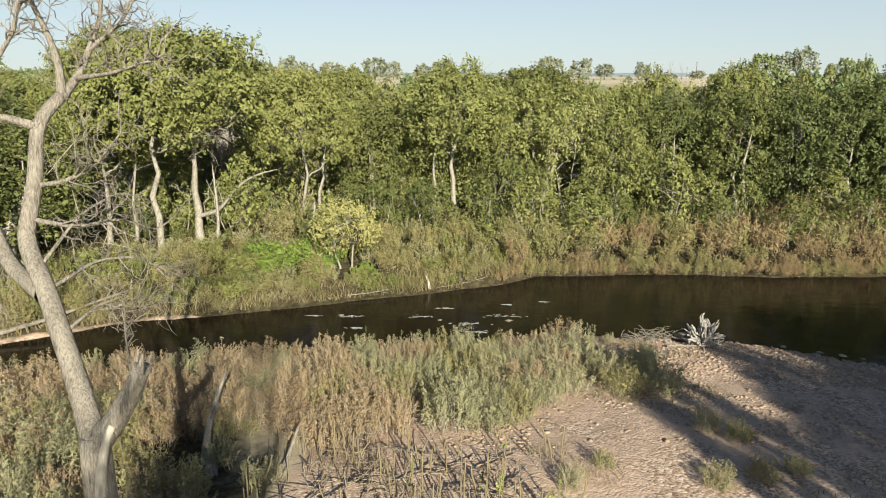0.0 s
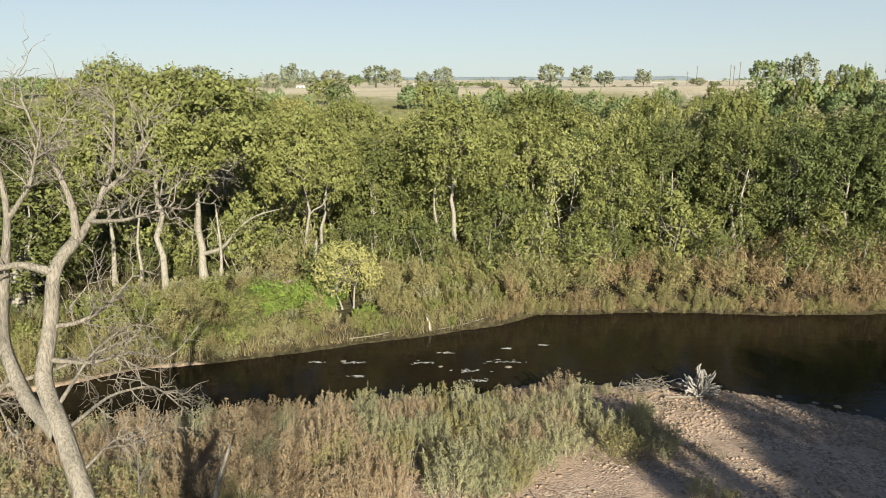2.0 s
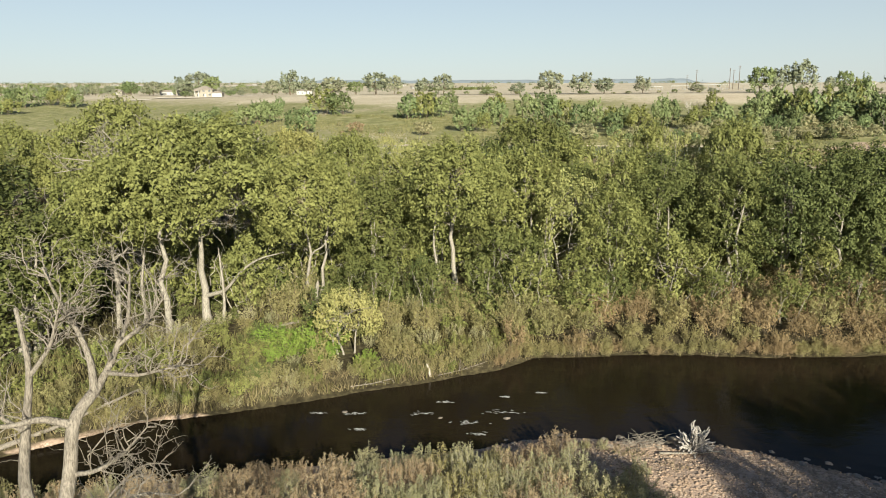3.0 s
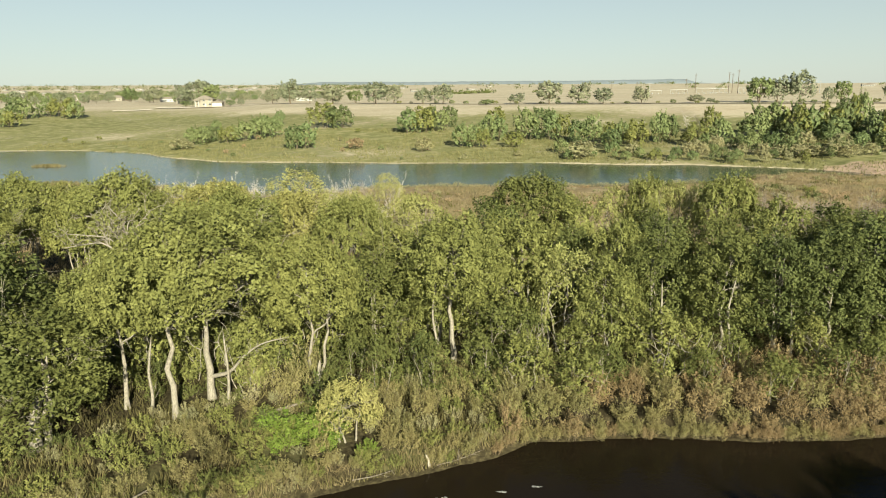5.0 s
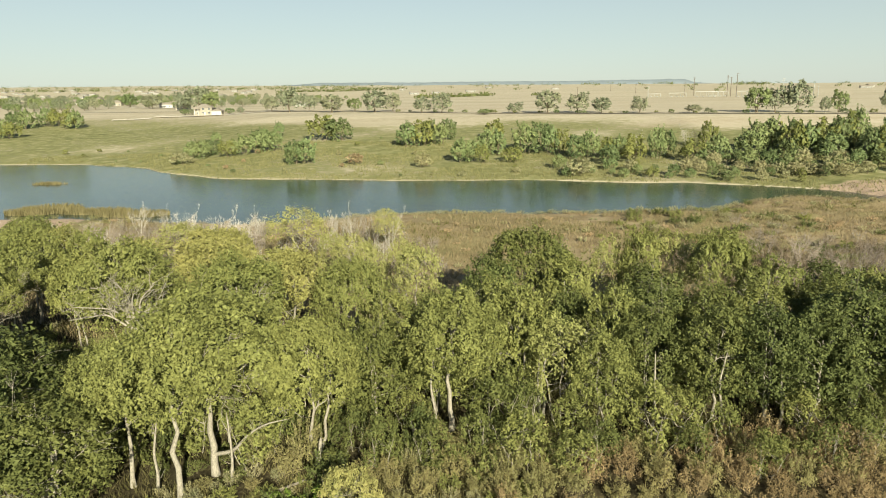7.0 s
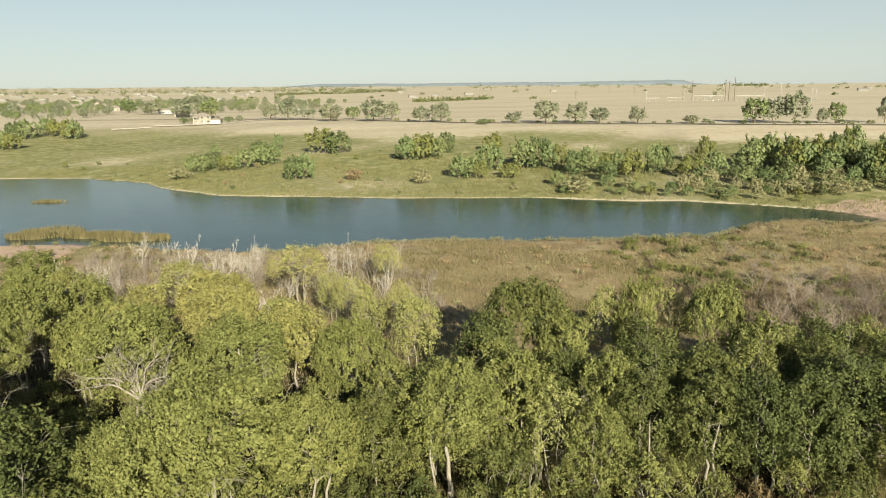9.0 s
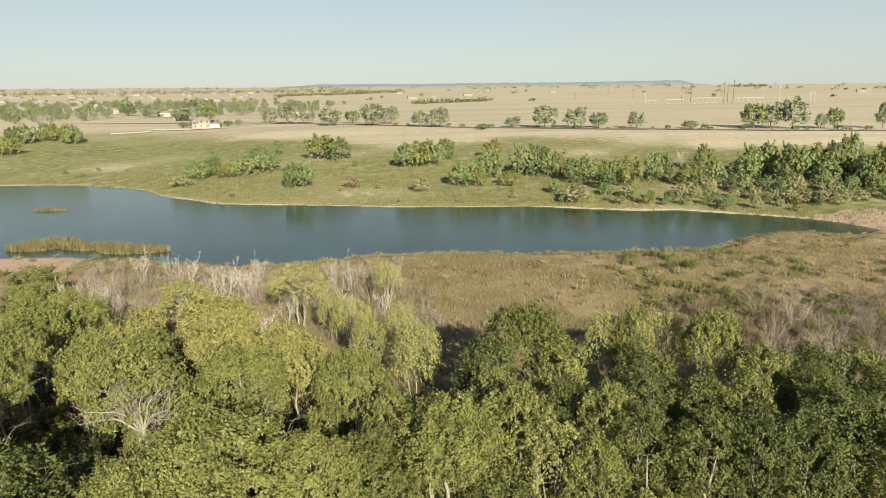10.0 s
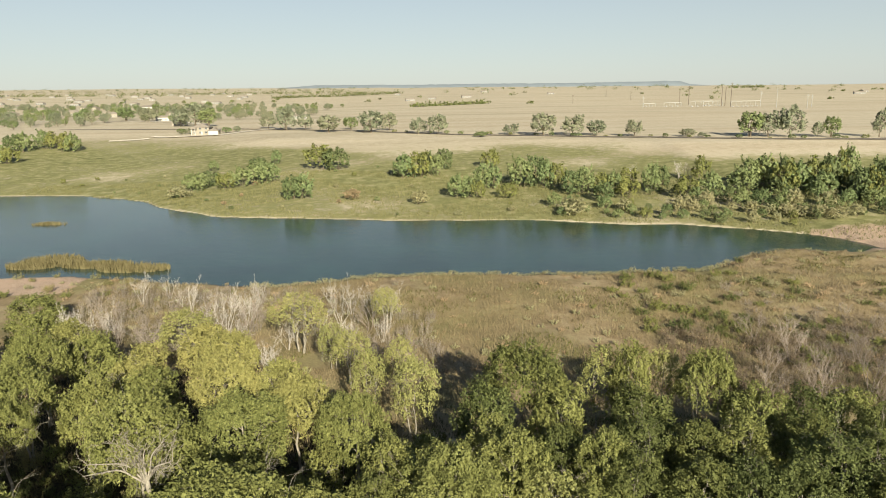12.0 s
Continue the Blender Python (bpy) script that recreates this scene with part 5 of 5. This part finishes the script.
def twigs(s, g, q, n, length, r, droop=0.0, out=None, depth=2):
    """Side branches off the line q, forking into fine crooked twigs."""
    for _ in range(n):
        i = g.integers(max(1, len(q) // 4), len(q))
        d = q[min(i + 1, len(q) - 1)] - q[i - 1]
        d = d / (np.linalg.norm(d) + 1e-9)
        w = g.normal(size=3)
        w -= w @ d * d
        w /= np.linalg.norm(w)
        way = d * g.uniform(0.3, 0.9) + w + (0 if out is None else np.asarray(out)) + np.array((0, 0, 0.25 - droop))
        way /= np.linalg.norm(way)
        L = length * g.uniform(0.45, 1.2)
        c = curve_to(g, q[i], q[i] + way * L, 6, g.uniform(-0.05, 0.12), 0.07)
        s.tube(c, r * np.linspace(1, 0.25, 6), 4, cap=False)
        if depth > 1:
            twigs(s, g, c, 6, L * 0.55, r * 0.45, droop * 1.2, out, depth - 1)


g = np.random.default_rng(55)
dead = thing("dead_tree", "large dead tree with grey furrowed bark, broken fork and bare branches", "dead tree")
s = Shape()
low = limb(s, g, ((-4.75, 8.4, 1.0), (-4.9, 8.7, 3.6), (-4.98, 8.95, 6.35)), 0.28, 0.205, 14, 12, 0.05)
main = limb(s, g, ((-4.98, 8.95, 6.2), (-5.35, 9.4, 6.80), (-5.69, 9.7, 7.55), (-6.02, 10.0, 8.25), (-6.55, 10.5, 8.90), (-6.45, 10.8, 9.68), (-6.34, 10.9, 10.70), (-6.06, 11.2, 11.08)), 0.185, 0.095, 12, 26, 0.04)
part("trunk", s.mesh("trunk", DEAD, True), dead)
s = Shape()
stub = limb(s, g, ((-5.0, 8.95, 6.15), (-4.62, 8.9, 6.62), (-4.29, 8.85, 7.12), (-4.12, 8.8, 7.48)), 0.20, 0.125, 12, 12, 0.07)
for k in range(5):
    e = stub[-1] + g.normal(size=3) * 0.06
    s.tube([e, e + (0.05, 0, 0.07 + 0.1 * g.random())], (0.05, 0.01), 5)
part("broken_limb", s.mesh("broken_limb", DEAD, True), dead, "thick snapped-off limb")
s = Shape()
limb(s, g, ((-4.92, 8.72, 5.2), (-4.84, 8.74, 5.9), (-4.70, 8.74, 6.45), (-4.60, 8.74, 6.62)), 0.10, 0.05, 8, 8, 0.1)
part("bared_wood", s.mesh("bared_wood", BARE_WOOD, True), dead, "pale strip where the bark has come off")
s = Shape()
left = limb(s, g, ((-6.05, 10.0, 8.15), (-6.9, 10.6, 8.42), (-7.45, 11.0, 9.3), (-7.25, 11.0, 10.4), (-7.0, 11.0, 11.6), (-7.1, 11.0, 12.7)), 0.15, 0.035, 9, 20)
part("limb", s.mesh("limb", DEAD, True), dead)
tops = [((-6.34, 10.9, 10.6), (-6.8, 10.8, 10.78), (-7.4, 10.7, 10.65), (-8.2, 10.6, 10.9)), ((-6.06, 11.2, 11.05), (-5.90, 11.6, 11.48), (-5.75, 11.6, 11.8), (-5.5, 11.6, 12.3), (-5.25, 11.3, 13.2)),
        ((-6.06, 11.2, 11.0), (-6.1, 11.3, 11.6), (-6.3, 11.4, 12.1), (-6.45, 11.2, 12.7), (-6.55, 11.0, 13.4)), ((-5.9, 11.4, 11.35), (-5.2, 11.1, 11.42), (-4.4, 11.0, 11.65)),
        ((-6.45, 10.8, 9.7), (-6.0, 10.8, 9.75), (-5.6, 11.0, 9.95), (-5.1, 11.0, 10.5)), ((-6.5, 10.6, 9.2), (-5.9, 10.9, 9.0), (-5.4, 11.2, 9.1), (-4.9, 11.5, 8.85)),
        ((-7.25, 11, 10.4), (-7.9, 11, 10.9), (-8.4, 11, 11.6)), ((-7.0, 11, 11.5), (-6.6, 11, 12.0), (-6.3, 11, 12.9)), ((-5.75, 11.6, 11.8), (-5.2, 11.6, 12.2), (-4.8, 11.5, 12.7))]
for i, pts in enumerate(tops):
    s = Shape()
    q = limb(s, g, pts, 0.085 if i in (1, 2, 0) else 0.05, 0.014, 6, 14)
    twigs(s, g, q, 15, 0.95, 0.017, 0.0)
    part("branch", s.mesh("branch", DEAD, True), dead)
for i, pts in enumerate((((-6.0, 10.0, 8.2), (-5.6, 10.8, 8.5), (-5.1, 11.4, 8.4), (-4.7, 11.5, 7.9)), ((-5.7, 9.7, 7.6), (-5.4, 10.4, 7.9), (-5.2, 11.0, 7.5)), ((-7.2, 10.9, 9.0), (-7.7, 11.0, 8.3), (-7.6, 11.2, 7.4)),
                         ((-6.2, 10.2, 8.5), (-5.9, 11, 9.2), (-5.5, 11.6, 9.5), (-5.1, 11.8, 9.3)), ((-4.3, 8.85, 7.1), (-4.5, 9.2, 7.8), (-4.55, 9.4, 8.3)))):
    s = Shape()
    q = limb(s, g, pts, 0.04 if i < 4 else 0.02, 0.010, 5, 12)
    twigs(s, g, q, 13 if i < 4 else 6, 0.85 if i < 4 else 0.5, 0.014, 0.45 if i < 4 else 0.0)
    part("drooping_branch", s.mesh("drooping_branch", DEAD, True), dead)


def snag(label, pts, r0, r1, n_twigs=4, mat=None, seed=1, name="snag", category="dead wood"):
    g = np.random.default_rng(seed)
    ob = thing(name, label, category, "dead wood")
    s = Shape()
    q = limb(s, g, pts, r0, r1, 8, 14, 0.10)
    e = q[-1]
    s.tube([e, e + (q[-1] - q[-2]) * 1.2], (r1 * 0.8, 0.006), 5)
    part("stem", s.mesh("stem", mat or DEAD, True), ob)
    if n_twigs:
        for _ in range(n_twigs):
            s = Shape()
            twigs(s, g, q, 1, 0.8, 0.022, 0.0, depth=1)
            part("side_branch", s.mesh("side_branch", mat or DEAD, True), ob)
    return ob


def zg(x, y, up=0.0):
    return (x, y, ground_z(x, y) + up)


snag("leaning broken trunk with bark peeled from its tip", (zg(-6.3, 17.0, -0.1), (-6.95, 18.2, 0.95), (-7.08, 19.2, 1.45), (-6.86, 20.1, 2.4)), 0.16, 0.05, 5, seed=2)
snag("thin leaning dead stem", (zg(-4.57, 16.6, -0.1), (-4.4, 17.5, 1.0), (-4.16, 18.2, 1.7)), 0.09, 0.03, 2, seed=3)
snag("short white broken stub at the river's edge", (zg(-0.75, 37.35, -0.2), (-0.80, 37.4, 0.5), (-0.95, 37.4, 0.85)), 0.10, 0.05, 1, BARE_WOOD, 4)
snag("long pale driftwood log on the bank", (zg(-21.0, 28.6, 0.2), zg(-18.5, 30.6, 0.35), zg(-16.0, 33.2, 0.5)), 0.14, 0.05, 6, seed=5, name="driftwood_log")
snag("pale fallen log on the grassy bank", (zg(-11.6, 42.2, 0.25), zg(-10.5, 42.9, 0.3), zg(-9.4, 43.6, 0.35)), 0.13, 0.08, 1, DEAD, 6, name="driftwood_log")
snag("pale fallen branch by the water", (zg(-5.2, 35.8, 0.15), zg(-4.0, 36.1, 0.2), zg(-3.0, 36.6, 0.2)), 0.035, 0.015, 6, DEAD, 7, name="driftwood_log")
snag("white branch lying by the water", (zg(-0.3, 37.4, 0.1), zg(1.0, 38.0, 0.15), zg(2.4, 38.7, 0.2)), 0.03, 0.012, 7, DEAD, 8, name="driftwood_log")
snag("white fallen trunk among the trees", (zg(31.0, 48.5, 0.8), zg(33.0, 48.0, 0.9), zg(35.5, 47.5, 0.6)), 0.16, 0.08, 2, BARE_WOOD, 9, name="driftwood_log")
snag("white bent dead trunk under the trees", ((-24.6, 38.0, 0.9), (-24.7, 38.2, 2.8), (-24.3, 38.3, 4.2)), 0.42, 0.26, 4, BARK, 10)
snag("stout pale dead trunk with snapped top", (zg(-8.9, 45.2, 0), (-8.8, 45.3, 2.2), (-8.6, 45.4, 3.6)), 0.26, 0.12, 3, BARK, 11)
limb_tree = snag("long white dead limb reaching out under the crown", ((-15.9, 44.6, 3.0), (-14.6, 44.2, 3.4), (-13.2, 43.8, 5.0), (-12.0, 43.6, 5.8), (-10.8, 43.5, 6.1)), 0.15, 0.04, 8, BARK, 12, name="dead_limb")
for i, (x, y, h) in enumerate(((-0.5, 50.6, 5.2), (8.0, 52.2, 4.5), (6.9, 54.0, 5.0), (8.6, 53.6, 4.2), (27, 50.5, 5.5), (17, 51, 5.0), (22, 49.8, 5.5), (-19.5, 42.6, 4.0), (-14.8, 43.9, 3.8))):
    snag("slender white tree stem in the wood", (zg(x, y, -0.1), (x + 0.2, y, 2.6), (x - 0.25 + 0.2 * (i % 3), y + 0.2, h), (x + 0.1 * (i % 4), y + 0.3, h + 2.2)), 0.15, 0.05, 6, BARK, 20 + i)

# dead crown fanned out over the wood
fan = thing("dead_tree", "dead white cottonwood with a fan of bare limbs above the wood", "dead tree")
s = Shape()
limb(s, g, (zg(-24.2, 53.4, -0.2), (-24.4, 53.3, 5.0), (-24.6, 53.0, 9.9)), 0.30, 0.20, 8, 10)
part("trunk", s.mesh("trunk", BARK, True), fan)
for k in range(9):
    a = radians(178 - 19 * k + g.uniform(-8, 8))
    L = (5.0, 4.6, 4.9, 4.0, 4.6, 3.6, 4.2, 3.0, 2.4)[k]
    end = np.array((-24.6 + math.cos(a) * L, 53.0 + g.uniform(-1.6, 1.2), 9.9 + max(0.15, math.sin(a)) * L * 0.85))
    midp = np.array((-24.6 + math.cos(a) * L * 0.4, 53.0 + g.uniform(-0.4, 0.3), 10.2 + max(0.3, math.sin(a)) * L * 0.5))
    s = Shape()
    q = limb(s, g, ((-24.55, 53.0, 9.3 + 0.04 * k), midp, end), 0.12, 0.03, 5, 12)
    twigs(s, g, q, 8, 1.7, 0.04, 0.0)
    part("limb", s.mesh("limb", BARK, True), fan)

# root plate of a stranded tree, and the brush caught beside it
roots = thing("root_stump", "stranded tree stump with pale splayed roots on the gravel", "driftwood", at=pose(11.5, 28.7, ground_z(11.5, 28.7), 0, 0, 0))
s = Shape()
for k in range(120):
    a, el = g.uniform(0, 2 * np.pi), g.uniform(0.05, 1.45)
    way = np.array((np.cos(a) * np.cos(el) * 1.05, np.sin(a) * np.cos(el) * 0.7, np.sin(el) * 1.45))
    L = g.uniform(0.5, 1.02)
    c = curve_to(g, way * 0.18, way * L + g.normal(size=3) * 0.08, 5, 0.05, 0.08)
    s.tube(c, g.uniform(0.035, 0.07) * np.array((1.2, 1, 0.95, 0.8, 0.5)), 5)
part("root_plate", s.mesh("root_plate", wood_material("silvered_root", (0.14, 0.125, 0.105), (0.46, 0.42, 0.38), 6.0), True), roots)
s = Shape()
s.tube([(0.5, 0.25, 0.15), (0.0, 0.35, 0.3), (-0.5, 0.6, 0.2), (-0.9, 0.9, 0.1)], (0.34, 0.38, 0.24, 0.18), 9, wobble=0.1)
part("stump", s.mesh("stump", DEAD, True), roots)
snag("pale log lying under the stump", (zg(9.8, 28.3, 0.12), zg(11.0, 28.2, 0.15), zg(12.6, 28.5, 0.1)), 0.05, 0.02, 7, DEAD, 31, name="driftwood_log")
brush = thing("brush_heap", "small heap of grey drifted twigs on the gravel", "driftwood", at=pose(9.3, 29.2, ground_z(9.3, 29.2)))
s = Shape()
for k in range(90):
    a = g.uniform(0, 2 * np.pi)
    p0 = np.array((g.normal() * 0.5, g.normal() * 0.3, g.uniform(0, 0.4)))
    s.tube(curve_to(g, p0, p0 + np.array((np.cos(a) * 0.6, np.sin(a) * 0.4, g.uniform(-0.1, 0.35))), 4, 0.1), (0.016, 0.014, 0.01, 0.004), 4, cap=False)
part("twig_clump", s.mesh("twig_clump", DEAD), brush)

LITTER_WOOD = wood_material("fallen_wood", (0.10, 0.08, 0.06), (0.33, 0.27, 0.20), 7.0, 0.02)
# fallen branches and dry stalks at the thicket's foot
for i in range(60):
    x, y = g.uniform(-4.6, 2.0), g.uniform(14.8, 18.2)
    a, L = g.uniform(0, 2 * np.pi), g.uniform(0.6, 1.9)
    dx, dy, h0, h1 = np.cos(a) * L / 2, np.sin(a) * L / 2, g.uniform(0.02, 0.25), g.uniform(0.02, 0.4)
    snag("grey fallen branch in a tangle on the ground", (zg(x - dx, y - dy, h0), zg(x + g.normal() * 0.04, y + g.normal() * 0.04, (h0 + h1) / 2), zg(x + dx, y + dy, h1)), g.uniform(0.012, 0.04), 0.008, 3 if i % 2 == 0 else 0, LITTER_WOOD, 60 + i, name="fallen_branch")



def stalk(seed, mat, green):
    g = np.random.default_rng(seed)
    s = Shape()
    h = 1.5
    c = curve_to(g, (0, 0, -0.05), (g.normal() * 0.08, g.normal() * 0.08, h), 6, 0, 0.015)
    s.tube(c, (0.022, 0.020, 0.018, 0.030, 0.028, 0.006), 5)
    stem = s.mesh("stem", STRAW, True)
    if not green:
        return prototype("weed_stalk", "tall dry tan mullein stalk", "weed", "mullein stalks", (stem,), ("stem",))
    n = 60 if green else 26
    k = g.uniform(0.05 if green else 0.55, 1.0, n)
    pts = np.stack([np.interp(k, np.linspace(0, 1, 6), c[:, i]) for i in range(3)], 1) + g.normal(size=(n, 3)) * np.array((0.05, 0.05, 0.02)) * (2.0 - 1.5 * k[:, None] if green else 0.5)
    v, f = leaves(g, pts, g.normal(size=(n, 3)), 0.07, 0.35)
    return prototype("weed_stalk", "tall green-yellow mullein stalk" if green else "tall dry tan mullein stalk", "weed", "mullein stalks", (stem, build("foliage", v, f, mat)), ("stem", "foliage" if green else "seed_head"))


ST = [stalk(501, LEAF_LIME, True), stalk(502, LEAF_YELLOW, True), stalk(503, STRAW, False), stalk(504, STRAW, False), stalk(505, STRAW, False)]
for x, y in scatter(g, 480, (-4.8, 3.4, 13.8, 18.2), 0.28, lambda x, y: waves(x, y, 0.9, 3) > -0.15 and (x < 1.8 or g.random() < 0.5)):
    plant(ST[g.integers(5)] if g.random() < 0.3 else ST[2 + g.integers(3)], x, y, g.uniform(0, 360), g.uniform(0.4, 0.85), g.uniform(0.8, 1.2), lean=g.normal() * 7)

# ---- stones ----
PEBBLE = leaf_material("pebble", (0.244, 0.175, 0.123), (0.421, 0.324, 0.238), (0.387, 0.268, 0.195), 0.0, 0.85)
ROCK = plain_material("river_rock", (0.216, 0.180, 0.144), 0.7, 0.3, 5.0)
OCT = np.array(((1, 0, 0), (0, 1, 0), (-1, 0, 0), (0, -1, 0), (0, 0, 1), (0.7, 0.7, 0.55), (-0.7, 0.7, 0.55), (-0.7, -0.7, 0.55), (0.7, -0.7, 0.55)), float)
OCT_F = ((0, 5, 8), (0, 1, 5), (1, 6, 5), (1, 2, 6), (2, 7, 6), (2, 3, 7), (3, 8, 7), (3, 0, 8), (4, 8, 5), (4, 5, 6), (4, 6, 7), (4, 7, 8))
g = np.random.default_rng(66)
n = 34000
x, y = g.uniform(-4, 22, n), g.uniform(14, 30, n)
d = nsd(x, y)
k = (d > -0.5) & (d < 11) & (g.random(n) < np.where(d < 5, 0.95, 0.08 + 0.5 * (waves(x, y, 2.0, 3) > 0.35))) & (x > -3 + 0.3 * d)
base = on_ground(x[k], y[k], 0.0)
m = len(base)
size = 0.026 + 0.066 * g.random(m) ** 3.5
turn = g.uniform(0, np.pi, m)
v = OCT[None] * (size[:, None, None] * np.stack([g.uniform(0.8, 1.5, m), g.uniform(0.7, 1.1, m), g.uniform(0.4, 0.8, m)], 1)[:, None, :])
v = v * (1 + 0.18 * g.normal(size=(m, 9, 1)))
co, si = np.cos(turn)[:, None], np.sin(turn)[:, None]
v = np.stack([v[..., 0] * co - v[..., 1] * si, v[..., 0] * si + v[..., 1] * co, v[..., 2]], -1) + base[:, None]
f = (np.asarray(OCT_F)[None] + 9 * np.arange(m)[:, None, None]).reshape(-1, 3)
tagged(new("gravel", build("gravel", v.reshape(-1, 3), f, PEBBLE, True)), "rounded pinkish-grey gravel on the river bar", "gravel", kind="stuff")


def rock_mesh(seed):
    g = np.random.default_rng(seed)
    bm = bmesh.new()
    bmesh.ops.create_icosphere(bm, subdivisions=2, radius=1.0)
    for w in bm.verts:
        w.co *= 1 + 0.28 * noise.noise(w.co * 1.3 + Vector((seed, 0, 0))) + 0.05 * g.normal()
        w.co.z *= 0.55
    me = bpy.data.meshes.new("rock")
    bm.to_mesh(me)
    bm.free()
    me.materials.append(ROCK)
    return me


RM = [rock_mesh(s) for s in (1, 2, 3)]
for i in range(52):
    if i < 46:
        x = g.uniform(3, 19)
        y = float(line(NEAR_SHORE, x)) + g.uniform(-0.5, 0.9)
    else:
        x = g.uniform(-9, 5)
        y = float(line(NEAR_SHORE, x)) + g.uniform(1, 7)
    r = g.uniform(0.08, 0.22)
    ob = tagged(new("river_rock", RM[i % 3]), "wet grey-brown rock in the shallow river" if i >= 46 else "grey-brown rock on the gravel's edge", "rock", "river rocks")
    ob.matrix_basis = pose(x, y, max(ground_z(x, y), -0.06), 0, 0, g.uniform(0, 360)) @ Matrix.Diagonal((r, r * 0.8, r, 1))
FOAM = plain_material("white_water", (0.30, 0.30, 0.29), 0.35, 0.3, 9.0)
for i, (x, y, w) in enumerate(((-4.6, 32.9, 0.5), (-6.5, 33.0, 0.4), (-1.0, 32.9, 0.7), (0.15, 34.2, 0.45), (1.15, 31.8, 0.9), (2.9, 32.9, 1.1), (1.7, 30.6, 0.5), (5.4, 35.3, 0.3), (-4.2, 31.2, 0.4), (3.4, 34.8, 0.3))):
    s = Shape()
    for k in range(20):
        px, py = g.normal() * w * 0.40, g.normal() * w * 0.14
        L, T = g.uniform(0.05, 0.22), g.uniform(0.006, 0.020)
        ca, sa = np.cos(-0.25 + g.normal() * 0.25), np.sin(-0.25 + g.normal() * 0.25)
        ring = [(px + ca * u * L - sa * vv * T, py + sa * u * L + ca * vv * T, -0.004 + 0.012 * (1 - abs(u)) * (1 - abs(vv) * 0.5)) for u, vv in ((-1, 0), (-0.4, -1), (0.5, -0.8), (1, 0), (0.4, 1), (-0.5, 0.8))]
        s.add([*ring, (px, py, 0.02)], [(j, (j + 1) % 6, 6) for j in range(6)])
    ob = tagged(new("white_water", s.mesh("white_water", FOAM, True)), "small white riffle breaking over a stone", "white water", "riffles", "stuff")
    ob.matrix_basis = pose(x, y, RIVER_Z)

discard(*W, *W2, *M, *M2, *SAP, *YT, *BT, *WILLOW, *RUST, *SAGE, *BUSH, *OLIVE, *LIME, *NEAR_W, *NEAR_R, *NEAR_O, *TWIGS, *BROWN, *LOW, *DRY, *TUSS, *YL, *FB, *FT, *ST)
